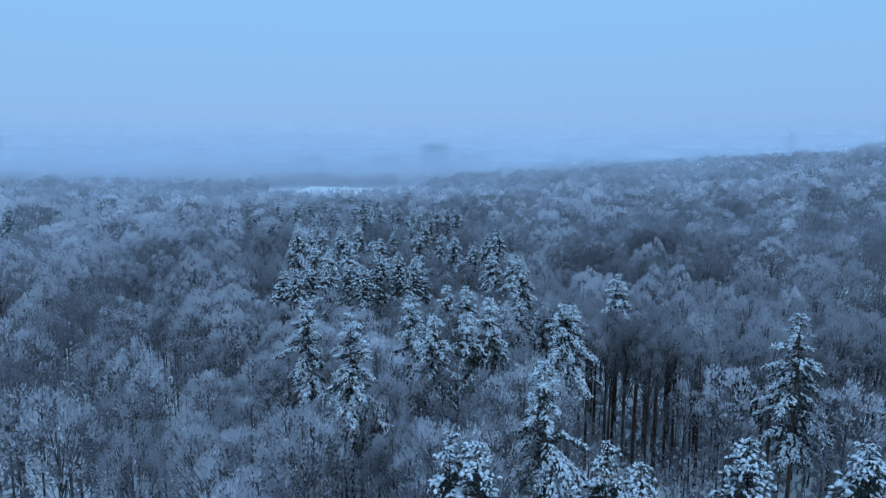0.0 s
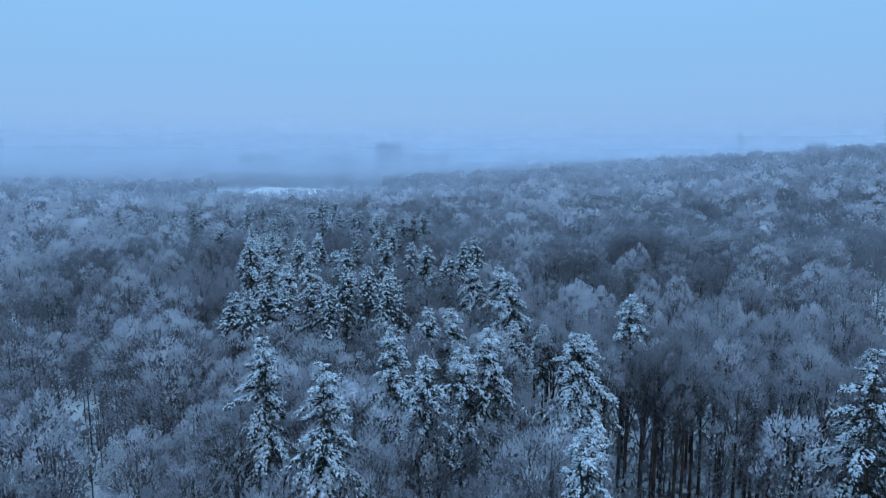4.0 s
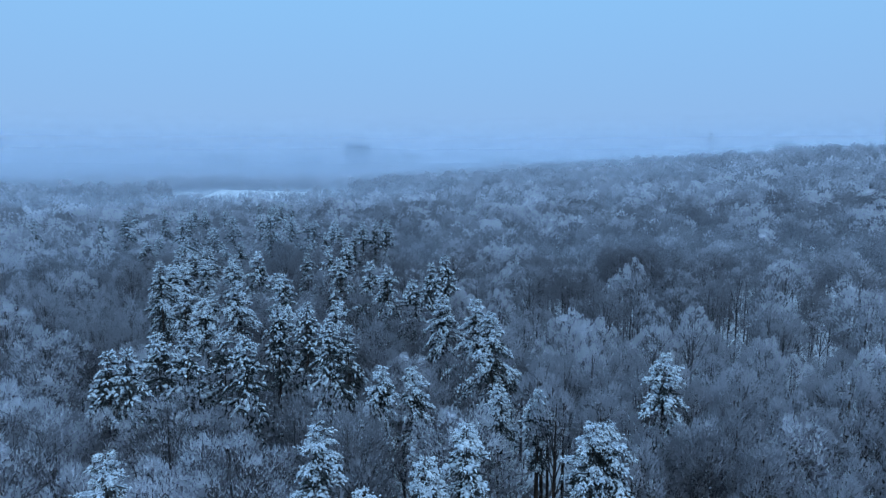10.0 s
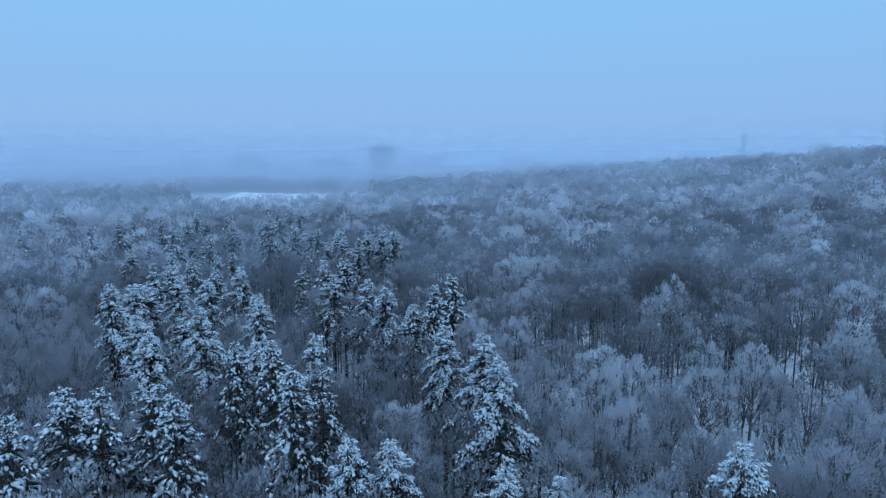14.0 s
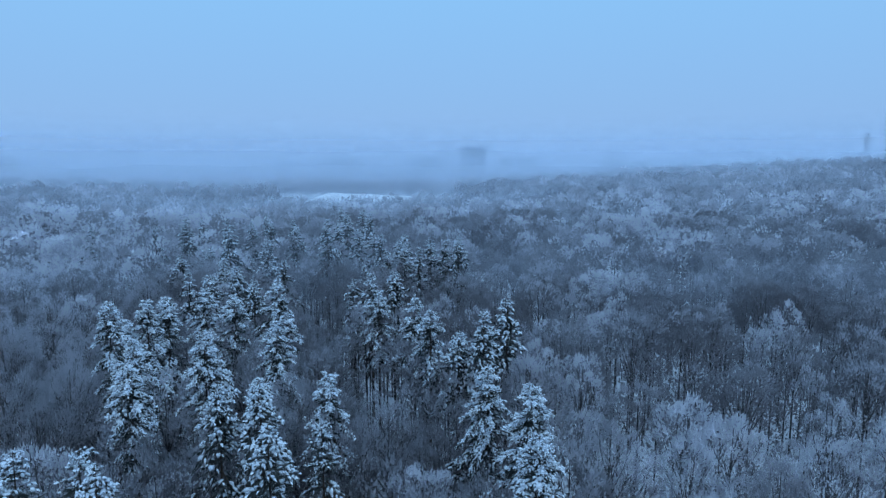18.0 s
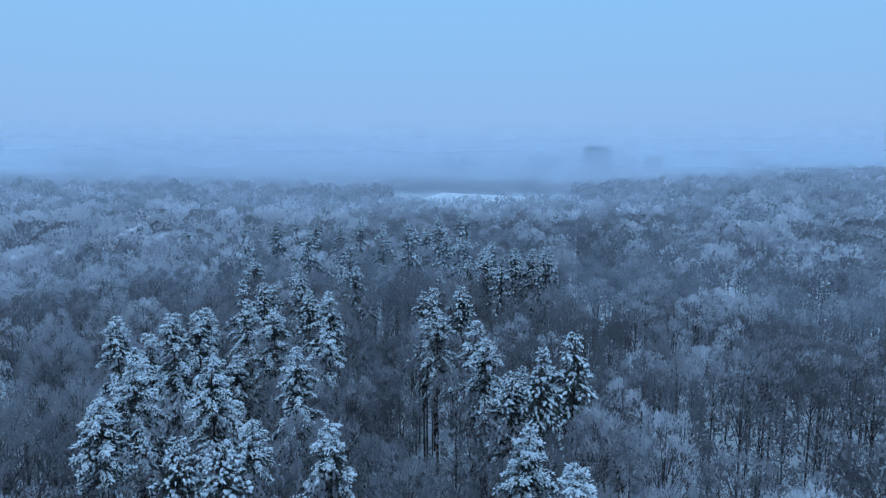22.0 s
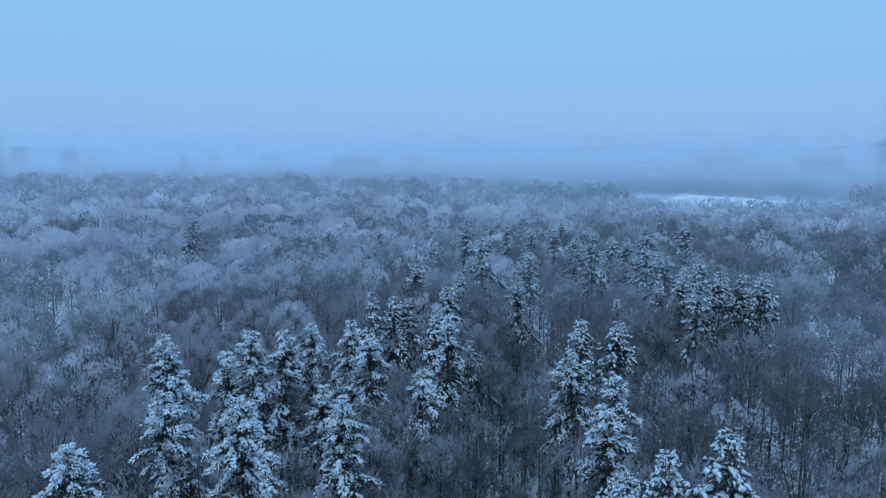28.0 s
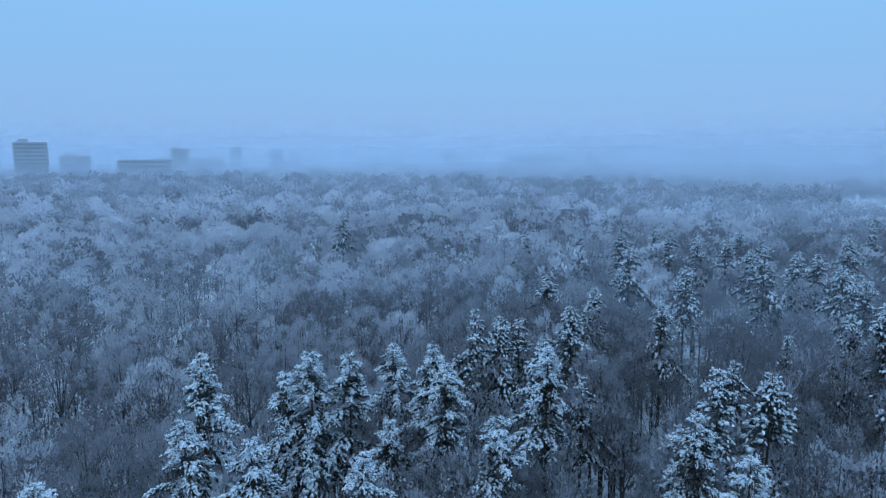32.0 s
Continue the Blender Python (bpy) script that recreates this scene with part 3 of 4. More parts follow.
# ---- frosted broadleaved trees ----
def crown_cloud(seed, H, R, low, lobes, n, length, width, droop=0.45, soft=0.0):
    """The rimed twigs of a rounded crown, gathered in lobes that swell from the branch ends: places, ways, sizes, tones and the way each faces; and the lobes."""
    g = np.random.default_rng(seed)
    mid, half = (0.5 + low / 2) * H, (0.5 - low / 2) * H
    golden = np.arange(lobes) + 0.5
    cz = 1.0 - (1 + droop) * golden / lobes
    ca = golden * 2.39996 + g.uniform(0, 6.28)
    cr = np.sqrt(np.clip(1 - cz ** 2, 0, 1))
    hub = np.stack([np.cos(ca) * cr, np.sin(ca) * cr, cz], 1)
    ball = 1.42 / math.sqrt(lobes)
    core = hub * (1 - 0.66 * ball) * g.uniform(0.80, 1.10, (lobes, 1))
    sizes = ball * g.uniform(0.8, 1.2, lobes)
    k = g.integers(0, lobes, 2 * n)
    q = unit(g.normal(size=(2 * n, 3)) + hub[k] * 0.75 + (0, 0, 0.45))
    shell = core[k] + q * sizes[k][:, None] * g.uniform(0.30, 1.06, (2 * n, 1)) ** 0.55
    gap = np.linalg.norm((shell[:, None] - core[None]) / sizes[None, :, None], axis=2)
    gap[np.arange(2 * n), k] = 9
    keep = np.flatnonzero(gap.min(1) > 0.72)[:n]
    k, q, shell = k[keep], q[keep], shell[keep]
    at = shell * (R, R, half) + (0, 0, mid)
    out = unit(shell)
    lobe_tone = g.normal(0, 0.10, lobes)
    # Frost on top; lower twigs get darker tones, putting the crown's shade into colour.
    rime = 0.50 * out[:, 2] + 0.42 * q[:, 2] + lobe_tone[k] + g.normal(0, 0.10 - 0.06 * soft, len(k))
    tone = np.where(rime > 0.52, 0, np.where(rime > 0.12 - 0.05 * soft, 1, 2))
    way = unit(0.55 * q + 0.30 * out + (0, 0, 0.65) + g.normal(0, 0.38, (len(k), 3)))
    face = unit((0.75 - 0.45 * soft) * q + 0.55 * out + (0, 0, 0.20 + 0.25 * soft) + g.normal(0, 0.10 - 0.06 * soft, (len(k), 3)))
    ln, wd = length * g.uniform(0.6, 1.4, len(k)), width * g.uniform(0.6, 1.4, len(k)) * (1 + 0.15 * soft)
    return at - way * ln[:, None] * 0.4, way, ln, wd, tone, face, core * (R, R, half) + (0, 0, mid)


def broadleaf_template(seed, H, R, low=0.40, lobes=15, n=2600, length=0.34, width=0.085, droop=0.45):
    """A bare crown of limbs, branches and rimed twigs on a slim trunk; height H, crown radius R."""
    global rng
    keep, rng = rng, np.random.default_rng(seed)
    trunk, limbs, twigs = Soup(), Soup(), Soup()
    zz = np.linspace(0, 1, 6)
    sway = rng.normal(0, 0.30, 2)
    axis = np.stack([sway[0] * zz ** 2, sway[1] * zz ** 2, zz * H * 0.94], 1)
    trunk.tube(axis, (0.0105 * H) * (1 - zz) ** 0.9 + 0.03, 6)
    at, way, ln, wd, tone, face, ends = crown_cloud(seed, H, R, low, lobes, n, length, width, droop)
    for i, end in enumerate(ends):
        t = np.clip(end[2] / (H * 0.9) - rng.uniform(0.18, 0.34), low * 0.8, 0.9)
        root = np.array([np.interp(t, zz, axis[:, 0]), np.interp(t, zz, axis[:, 1]), t * H * 0.90])
        s = np.linspace(0, 1, 4)[:, None]
        line = root * (1 - s) + end * s + np.array([0, 0, -0.05 * H]) * s * (1 - s) + rng.normal(0, 0.10, (4, 3)) * s
        limbs.tube(line, [0.085, 0.06, 0.04, 0.02], 3)
        m = 12
        u = rng.uniform(0.45, 1.0, (m, 1))
        p = root * (1 - u) + end * u
        w = unit(end - root) * 0.6 + rng.normal(0, 0.6, (m, 3)) + np.array([0, 0, 0.7])
        limbs.slivers(p, w, rng.uniform(1.0, 2.2, m) * R / 3.6, 0.055)
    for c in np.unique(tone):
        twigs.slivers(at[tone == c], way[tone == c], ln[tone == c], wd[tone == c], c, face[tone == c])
    rng = keep
    return trunk, limbs, twigs


kinds = []
for seed, H, R, low, mat in ((31, 18.5, 4.3, 0.38, frost_twigs), (32, 17.5, 3.6, 0.36, frost_twigs), (33, 19.5, 5.0, 0.40, frost_twigs), (34, 18, 3.2, 0.36, dull_twigs), (35, 18.5, 3.9, 0.38, dull_twigs), (36, 19, 3.0, 0.34, dull_twigs), (37, 15, 2.9, 0.30, frost_twigs), (38, 21, 7.6, 0.34, frost_twigs)):
    big = R > 6
    tr, li, tw = broadleaf_template(seed, H, R, low, 44 if big else 22, 8000 if big else 3700)
    kinds.append((H, R, tr.mesh("trunk", [grey_bark], True), li.mesh("branching", [limb_bark]), tw.mesh("crown", [mat, rimed_twigs, dull_twigs] if mat == frost_twigs else [mat, dull_twigs, brown_shade_twigs])))
for seed, H, R in ((39, 20, 2.5), (40, 19, 2.2)):
    tr, li, tw = broadleaf_template(seed, H, R, 0.58, 11, 1300, 0.40, 0.11)
    kinds.append((H, R, tr.mesh("trunk", [pine_bark], True), li.mesh("branching", [grey_bark]), tw.mesh("crown", [dull_twigs, dull_twigs, brown_shade_twigs])))


tr, li, tw = broadleaf_template(48, 17, 3.7, 0.15, 14, 1100, 0.6, 0.14)
kinds.append((17, 3.7, tr.mesh("trunk", [grey_bark], True), li.mesh("branching", [limb_bark]), tw.mesh("crown", [dull_twigs, brown_shade_twigs, brown_shade_twigs])))


for seed, H, R, mat in ((81, 20, 2.7, frost_twigs), (82, 18.5, 2.3, frost_twigs), (83, 20, 2.6, dull_twigs)):
    tr, li, tw = broadleaf_template(seed, H, R, 0.45, 20, 2500)
    kinds.append((H, R, tr.mesh("trunk", [grey_bark], True), li.mesh("branching", [limb_bark]), tw.mesh("crown", [mat, rimed_twigs, dull_twigs] if mat == frost_twigs else [mat, dull_twigs, brown_shade_twigs])))


def plant_broadleaf(x, y, k, scale, turn, name="frosted_tree", category="tree", group="leafless trees of the wood"):
    H, R, tr, li, tw = kinds[k]
    dull = k in (3, 4, 5, 8, 9, 10, 13)
    label = "leafless grey-brown tree with thinly frosted twigs on snowy ground" if dull else "leafless tree with a rounded crown of white frosted twigs"
    if name == "shrub":
        label = "bushy leafless shrub along the forest ride"
    tree = tagged(new(name), label, category, group)
    under("trunk", tr, tree)
    tagged(under("branching", li, tree), kind="stuff")
    tagged(under("crown", tw, tree, "fine brown twigs dusted with frost" if dull else "fine twigs white with rime"), kind="stuff")
    tree.matrix_world = pose(x, y, float(ground_z(x, y)) - 0.1, 0, 0, turn) @ Matrix.Diagonal((scale, scale, scale, 1))


def off_lane(x, y):
    """Metres from the ride that runs through the wood."""
    pts = np.array(((-1, 140), (-14, 171), (-27, 200), (-48, 228)), float)
    best = np.full(np.shape(x), 1e9)
    for a, b in zip(pts[:-1], pts[1:]):
        d = b - a
        t = np.clip(((x - a[0]) * d[0] + (y - a[1]) * d[1]) / (d @ d), 0, 1)
        best = np.minimum(best, np.hypot(x - a[0] - t * d[0], y - a[1] - t * d[1]))
    return best


def patch(x, y, size, seed):
    """A smooth field of chance in -1..1."""
    g = np.random.default_rng(seed)
    out = np.zeros(np.shape(x))
    for _ in range(9):
        a, p = g.uniform(0, 6.28), g.uniform(0, 6.28)
        f = g.uniform(0.6, 1.7) / size
        out = out + np.sin((x * math.cos(a) + y * math.sin(a)) * f * 6.28 + p)
    return out / 4.0


def scatter(x0, x1, y0, y1, gap, seed, loose=0.42):
    """A jittered lattice of spots."""
    g = np.random.default_rng(seed)
    xs, ys = np.meshgrid(np.arange(x0, x1, gap), np.arange(y0, y1, gap * 0.87))
    xs = xs + (np.arange(len(ys)) % 2)[:, None] * gap / 2
    xs, ys = xs + g.uniform(-loose, loose, xs.shape) * gap, ys + g.uniform(-loose, loose, xs.shape) * gap
    return np.stack([xs.ravel(), ys.ravel()], 1)


PINE_XY = np.array([(p[0], p[1]) for p in pine_spots])
PINE_TIP = np.array([p[2] for p in pine_spots])


def clear_of_pines(s, room):
    keep = np.ones(len(s), bool)
    for px, py in PINE_XY:
        keep &= np.hypot(s[:, 0] - px, s[:, 1] - py) > room
    return keep


def before_pine(s, half=3.0):
    """Spots between a pine and the camera's path, kept low so that the pine shows in its view."""
    mask = np.zeros(len(s), bool)
    for (px, py), tip in zip(PINE_XY, PINE_TIP):
        if py > 190 or (px, py) in SLENDER:
            continue
        d = np.array((4 + 0.13 * (py - 60) - px, -60.0))
        d /= np.hypot(*d)
        bold = (px, py) in BOLD
        depth = 26.0 if bold else 16.0 if py < 90 or tip < 21.8 else 6.0
        along = (s[:, 0] - px) * d[0] + (s[:, 1] - py) * d[1]
        across = np.abs(-(s[:, 0] - px) * d[1] + (s[:, 1] - py) * d[0])
        mask |= (along > 0) & (along < depth) & (across < half * (1.35 if bold else 1) * (1 - 0.4 * along / depth))
    return mask


def in_fan(s, lo, hi, inner, outer):
    d = s - np.array((8.0, 62.0))
    r, a = np.hypot(d[:, 0], d[:, 1]), np.degrees(np.arctan2(d[:, 0], d[:, 1]))
    return (r >= inner) & (r < outer) & (a > lo) & (a < hi)


# the nearest wood, tree by tree
spots = scatter(-95, 85, 22, 205, 6.5, 3)
spots = spots[clear_of_pines(spots, 1.7) & (off_lane(spots[:, 0], spots[:, 1]) > 3.0)]
line = np.minimum(np.hypot(spots[:, 0], np.maximum(0, np.maximum(40 - spots[:, 1], spots[:, 1] - 125))), np.minimum(np.hypot(spots[:, 0] + 38, spots[:, 1] - 155), 6 + np.hypot(spots[:, 0] - 42, spots[:, 1] - 112)))
order = np.argsort(line)
close, rest = spots[order[:270]], spots[order[270:]]
rest = rest[~before_pine(rest) & (rest[:, 1] > 1.1 * rest[:, 0] + 14) & ((rest[:, 1] > -1.3 * rest[:, 0] - 2) | (rest[:, 1] > 112))]


def tone_bias(x, y):
    """Shifts the mix towards rimed (+) or dull (-) trees, in patches placed to fit brightness in the camera's view."""
    bump = lambda cx, cy, rx, ry: np.exp(-((x - cx) / rx) ** 2 - ((y - cy) / ry) ** 2)
    return 0.2 * bump(42, 126, 30, 20) - 0.35 * bump(14, 190, 26, 30) - 0.9 * bump(-8, 250, 36, 45) - 0.5 * bump(110, 195, 55, 70) - 0.35 * bump(42, 240, 38, 55) - 0.9 * bump(-50, 340, 60, 90)


def pick(x, y, g):
    """Which kind of tree stands here: rimed or dull, by patches."""
    v = float(0.4 * patch(np.array(x), np.array(y), 40.0, 5) + tone_bias(x, y)) + g.normal(0, 0.6) - (0.3 if x > 12 and y < 125 else 0) + (0.4 if x < -2 and y < 112 else 0) - (1.0 if x < 5 and y > 128 else 0)
    if x > 8:
        return int(g.choice((1, 6, 11, 12))) if v > -0.05 else int(g.choice((3, 5, 13)))
    return int(g.choice((0, 1, 2, 6), p=(0.36, 0.26, 0.26, 0.12))) if v > -0.05 else int(g.choice((3, 4, 5)))


g = np.random.default_rng(17)


def in_clearing(x, y):
    """Open ground before the stand of slim trees."""
    return (x > 13) & (x < 75) & (y > 20) & (y < 81 - 0.20 * (x - 14))


def in_open_stand(x, y):
    return in_clearing(x, y) | (x > 13) & (x < 62) & (y > 52) & (y < 112 - 0.28 * (x - 14))


stand = scatter(12, 64, 50, 116, 4.5, 31, 0.62)
stand = stand[in_open_stand(stand[:, 0], stand[:, 1]) & ~in_clearing(stand[:, 0], stand[:, 1]) & clear_of_pines(stand, 1.4) & ~((stand[:, 0] < 23) & before_pine(stand))]
for x, y in stand:
    plant_broadleaf(x, y, int(g.choice((8, 9))), g.uniform(0.92, 1.12), g.uniform(0, 360), "slim_tree", "tree", "open stand of slim trees")
for t in np.linspace(0, 1, 64):
    x, y = np.interp(t, (0, 0.35, 0.68, 1), (-1, -14, -27, -48)) + g.uniform(-3.6, 3.6), 140 + 88 * t
    plant_broadleaf(x, y, 10, g.uniform(0.30, 0.60), g.uniform(0, 360), "shrub", "shrub", "shrubs along the ride")
plant_broadleaf(-32.5, 94.0, 7, 1.1, 40)
for x, y, k, size in ((22.6, 87.4, 13, 1.06), (26.6, 87.2, 11, 1.05), (24.6, 85.4, 13, 1.0), (28.8, 89.6, 3, 1.1)):
    plant_broadleaf(x, y, k, size, 50 * x)
kept_low = before_pine(close)
for (x, y), dwarf in zip(close, kept_low):
    if math.hypot(x + 32.5, y - 94) < 7.5 or in_open_stand(x, y):
        continue
    plant_broadleaf(x, y, int(g.choice((3, 4, 5, 6))) if dwarf else pick(x, y, g), g.uniform(0.42, 0.62) if dwarf else g.uniform(0.74, 1.14), g.uniform(0, 360))


def sketch_tree(seed, H, R, lobes, n, length, width, limbs, low=0.42, soft=0.0):
    """A plainer tree for the wood farther off: stem, a few limbs and lobes of twigs."""
    global rng
    keep, rng = rng, np.random.default_rng(seed)
    s = Soup()
    s.tube([(0, 0, 0), (0.1, 0, H * 0.45), (0, 0.1, H * 0.90)], [0.15, 0.11, 0.03], 3, 1)
    at, way, ln, wd, tone, face, ends = crown_cloud(seed, H, R, low, lobes, n, length, width, soft=soft)
    for end in ends[:limbs]:
        root = np.array([0, 0, max(H * low * 0.8, end[2] - 0.3 * H)])
        s.slivers([root], [end - root], 1.1 * np.linalg.norm(end - root), 0.16, 1)
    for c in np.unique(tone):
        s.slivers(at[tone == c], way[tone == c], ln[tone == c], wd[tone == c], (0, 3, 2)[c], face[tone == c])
    rng = keep
    return (*s.arrays(), np.concatenate(s.s))


def wood(name, spots, templates, mats, seed, label, lo=0.70, hi=1.16, plain=0.3):
    """Many trees of one stretch joined into one mesh."""
    g = np.random.default_rng(seed)
    V, F, M, S, n = [], [], [], [], 0
    which = g.integers(0, len(templates), len(spots))
    z = ground_z(spots[:, 0], spots[:, 1])
    for k, (v, f, m, q) in enumerate(templates):
        at = np.flatnonzero(which == k)
        if not len(at):
            continue
        a, s = g.uniform(0, 6.28, len(at)), g.uniform(lo, hi, len(at))
        c, d = np.cos(a)[:, None], np.sin(a)[:, None]
        X = (v[None, :, 0] * c - v[None, :, 1] * d) * s[:, None] + spots[at, 0][:, None]
        Y = (v[None, :, 0] * d + v[None, :, 1] * c) * s[:, None] + spots[at, 1][:, None]
        Z = v[None, :, 2] * s[:, None] + z[at][:, None] - 0.1
        V.append(np.stack([X, Y, Z], 2).reshape(-1, 3))
        S.append(np.stack([q[None, :, 0] * c - q[None, :, 1] * d, q[None, :, 0] * d + q[None, :, 1] * c, np.broadcast_to(q[None, :, 2], X.shape)], 2).reshape(-1, 3))
        F.append((f[None] + (np.arange(len(at)) * len(v))[:, None, None]).reshape(-1, 3) + n)
        worn = (g.random(len(at)) < plain)[:, None]
        M.append(np.where(worn & (m == 0), 3, np.where(worn & (m == 3), 2, m[None])).ravel())
        n += len(at) * len(v)
    me = raw_mesh(name, np.concatenate(V), np.concatenate(F), mats, np.concatenate(M), spread=np.concatenate(S))
    tagged(new(name, me), label, "woodland", kind="stuff")
    return len(me.polygons)


middle_kinds = [sketch_tree(41, 18.5, 3.5, 17, 1350, 0.42, 0.17, 9), sketch_tree(42, 18.5, 2.9, 15, 1150, 0.40, 0.16, 8), sketch_tree(43, 19.5, 4.4, 22, 1650, 0.44, 0.18, 9), sketch_tree(47, 16, 2.5, 12, 900, 0.38, 0.16, 8)]
mid_kinds = [sketch_tree(51, 18.5, 4.0, 11, 1000, 0.48, 0.24, 6, 0.42, 0.3), sketch_tree(52, 18, 3.4, 9, 850, 0.46, 0.23, 5, 0.42, 0.3), sketch_tree(53, 19.5, 5.0, 13, 1250, 0.50, 0.25, 6, 0.42, 0.3), sketch_tree(54, 16, 3.0, 8, 700, 0.44, 0.22, 5, 0.42, 0.3)]
outer_kinds = [sketch_tree(55, 18.5, 4.7, 6, 420, 0.72, 0.52, 2, 0.40, 0.6), sketch_tree(56, 18, 4.0, 5, 350, 0.70, 0.50, 2, 0.40, 0.6), sketch_tree(57, 19.5, 5.8, 7, 520, 0.76, 0.54, 2, 0.40, 0.6), sketch_tree(58, 16, 3.4, 4, 280, 0.66, 0.48, 2, 0.40, 0.6)]
hazy_kinds = [sketch_tree(65, 18.5, 5.6, 5, 200, 1.0, 0.84, 0, 0.30, 0.9), sketch_tree(66, 17.5, 4.8, 4, 170, 1.0, 0.82, 0, 0.30, 0.9), sketch_tree(67, 19.5, 6.6, 6, 240, 1.1, 0.88, 0, 0.30, 0.9)]
far_kinds = [sketch_tree(61, 18.5, 6.2, 4, 90, 1.5, 1.3, 0, 0.25, 1.0), sketch_tree(62, 17.5, 5.4, 4, 76, 1.5, 1.3, 0, 0.25, 1.0), sketch_tree(63, 19.5, 7.2, 5, 106, 1.6, 1.4, 0, 0.25, 1.0)]
last_kinds = [sketch_tree(71, 18, 9.5, 5, 44, 3.3, 2.7, 0, 0.1, 1.0), sketch_tree(72, 20, 10.5, 5, 46, 3.4, 2.8, 0, 0.1, 1.0), sketch_tree(73, 16, 9.0, 4, 40, 3.2, 2.6, 0, 0.1, 1.0)]


def split(s, size, seed):
    v = 0.4 * patch(s[:, 0], s[:, 1], size, seed) + tone_bias(s[:, 0], s[:, 1]) + 0.1 - 0.2 * smooth01((s[:, 0] - 10) / 40) - 0.6 * np.exp(-((s[:, 0] + 32) / 38) ** 2 - ((s[:, 1] - 172) / 50) ** 2) + 0.1 * smooth01((-s[:, 0] - 55) / 30) - 0.5 * np.exp(-((s[:, 0] + 55) / 40) ** 2 - ((s[:, 1] - 230) / 50) ** 2) + 0.25 * smooth01((-s[:, 0] - 30) / 40) + np.random.default_rng(seed + 1).normal(0, 0.6, len(s))
    return s[v > 0.02], s[v <= 0.02]


fill = scatter(-60, 30, 34, 232, 5.6, 23)
fill = fill[~in_open_stand(fill[:, 0], fill[:, 1]) & ~clear_of_pines(fill, 7.5) & clear_of_pines(fill, 1.3) & (off_lane(fill[:, 0], fill[:, 1]) > 3.0)]
wood("pine_underwood", fill, [sketch_tree(44, 17, 3.0, 9, 640, 0.46, 0.20, 7), sketch_tree(45, 15, 2.6, 8, 560, 0.45, 0.19, 7), sketch_tree(46, 18, 3.3, 10, 720, 0.48, 0.20, 7)], [dull_twigs, grey_bark, brown_shade_twigs, brown_shade_twigs], 88, "leafless grey underwood crowding between the pines", 0.88, 1.15)
# Low brush added to darken gaps below the crowns; brushwood proper in the clearing.
brush = [sketch_tree(141, 4.5, 3.4, 6, 56, 0.9, 0.36, 0, 0.05), sketch_tree(142, 3.2, 2.8, 5, 50, 0.85, 0.34, 0, 0.05)]
low = scatter(-120, 100, 28, 250, 6.0, 37)
low = low[(low[:, 1] > 1.1 * low[:, 0] + 10) & ((low[:, 1] > -1.25 * low[:, 0] - 4) | (low[:, 1] > 112)) & ~(in_open_stand(low[:, 0], low[:, 1]) & (np.arange(len(low)) % 9 == 0))]
hollow = scatter(12, 80, 20, 116, 4.0, 38)
low = np.concatenate([low, hollow[in_open_stand(hollow[:, 0], hollow[:, 1]) & clear_of_pines(hollow, 1.0)]])
wood("undergrowth", low, brush, [dull_twigs, grey_bark, brown_shade_twigs, brown_shade_twigs], 89, "low brown brushwood on snow, added in the wood to darken gaps between crowns", 0.6, 1.2)
# Small dark trees added to fill and darken the gaps between crowns.
young = scatter(-130, 130, 30, 260, 8.6, 39)
young = young[(young[:, 1] > 1.05 * young[:, 0] + 10) & ((young[:, 1] > -1.25 * young[:, 0] - 4) | (young[:, 1] > 112)) & ~in_open_stand(young[:, 0], young[:, 1]) & (off_lane(young[:, 0], young[:, 1]) > 3.5) & clear_of_pines(young, 1.5) & ~((young[:, 0] > 8) & (young[:, 1] < 160))]
wood("understorey", young, [sketch_tree(143, 12, 2.7, 8, 150, 0.68, 0.32, 3, 0.2), sketch_tree(144, 10, 2.4, 7, 130, 0.68, 0.32, 3, 0.2), sketch_tree(145, 14, 2.5, 8, 155, 0.68, 0.32, 4, 0.2)], [dull_twigs, grey_bark, brown_shade_twigs, brown_shade_twigs], 90, "young brown leafless trees added to fill and darken gaps under the taller crowns", 0.7, 1.15)
a, b = split(rest, 55.0, 5)
wood("near_frosted_wood", a, middle_kinds, [frost_twigs, grey_bark, brown_shade_twigs, rimed_twigs], 81, "leafless woodland with frosted grey twigs on snow")
wood("near_bare_wood", b, middle_kinds, [dull_twigs, grey_bark, brown_shade_twigs, brown_shade_twigs], 82, "leafless woodland of grey-brown frosted trees", plain=0.5)

spots = scatter(-330, 330, -20, 370, 7.9, 4)
outside = ~((spots[:, 0] > -96) & (spots[:, 0] < 86) & (spots[:, 1] < 206))
spots = spots[outside & in_fan(spots, -96, 56, 70, 300) & clear_of_pines(spots, 2.2) & (off_lane(spots[:, 0], spots[:, 1]) > 4.2)]
inner = in_fan(spots, -180, 180, 0, 185)
a, b = split(spots[inner], 60.0, 9)
wood("middle_frosted_wood", a, mid_kinds, [frost_twigs, grey_bark, brown_shade_twigs, rimed_twigs], 83, "frosted leafless woodland canopy in mist")
wood("middle_bare_wood", b, mid_kinds, [dull_twigs, grey_bark, brown_shade_twigs, brown_shade_twigs], 84, "darker leafless woodland canopy in mist", plain=0.5)
a, b = split(spots[~inner], 60.0, 9)
wood("outer_frosted_wood", a, outer_kinds, [frost_twigs, grey_bark, dull_twigs, rimed_twigs], 91, "frosted leafless woodland canopy in thicker mist")
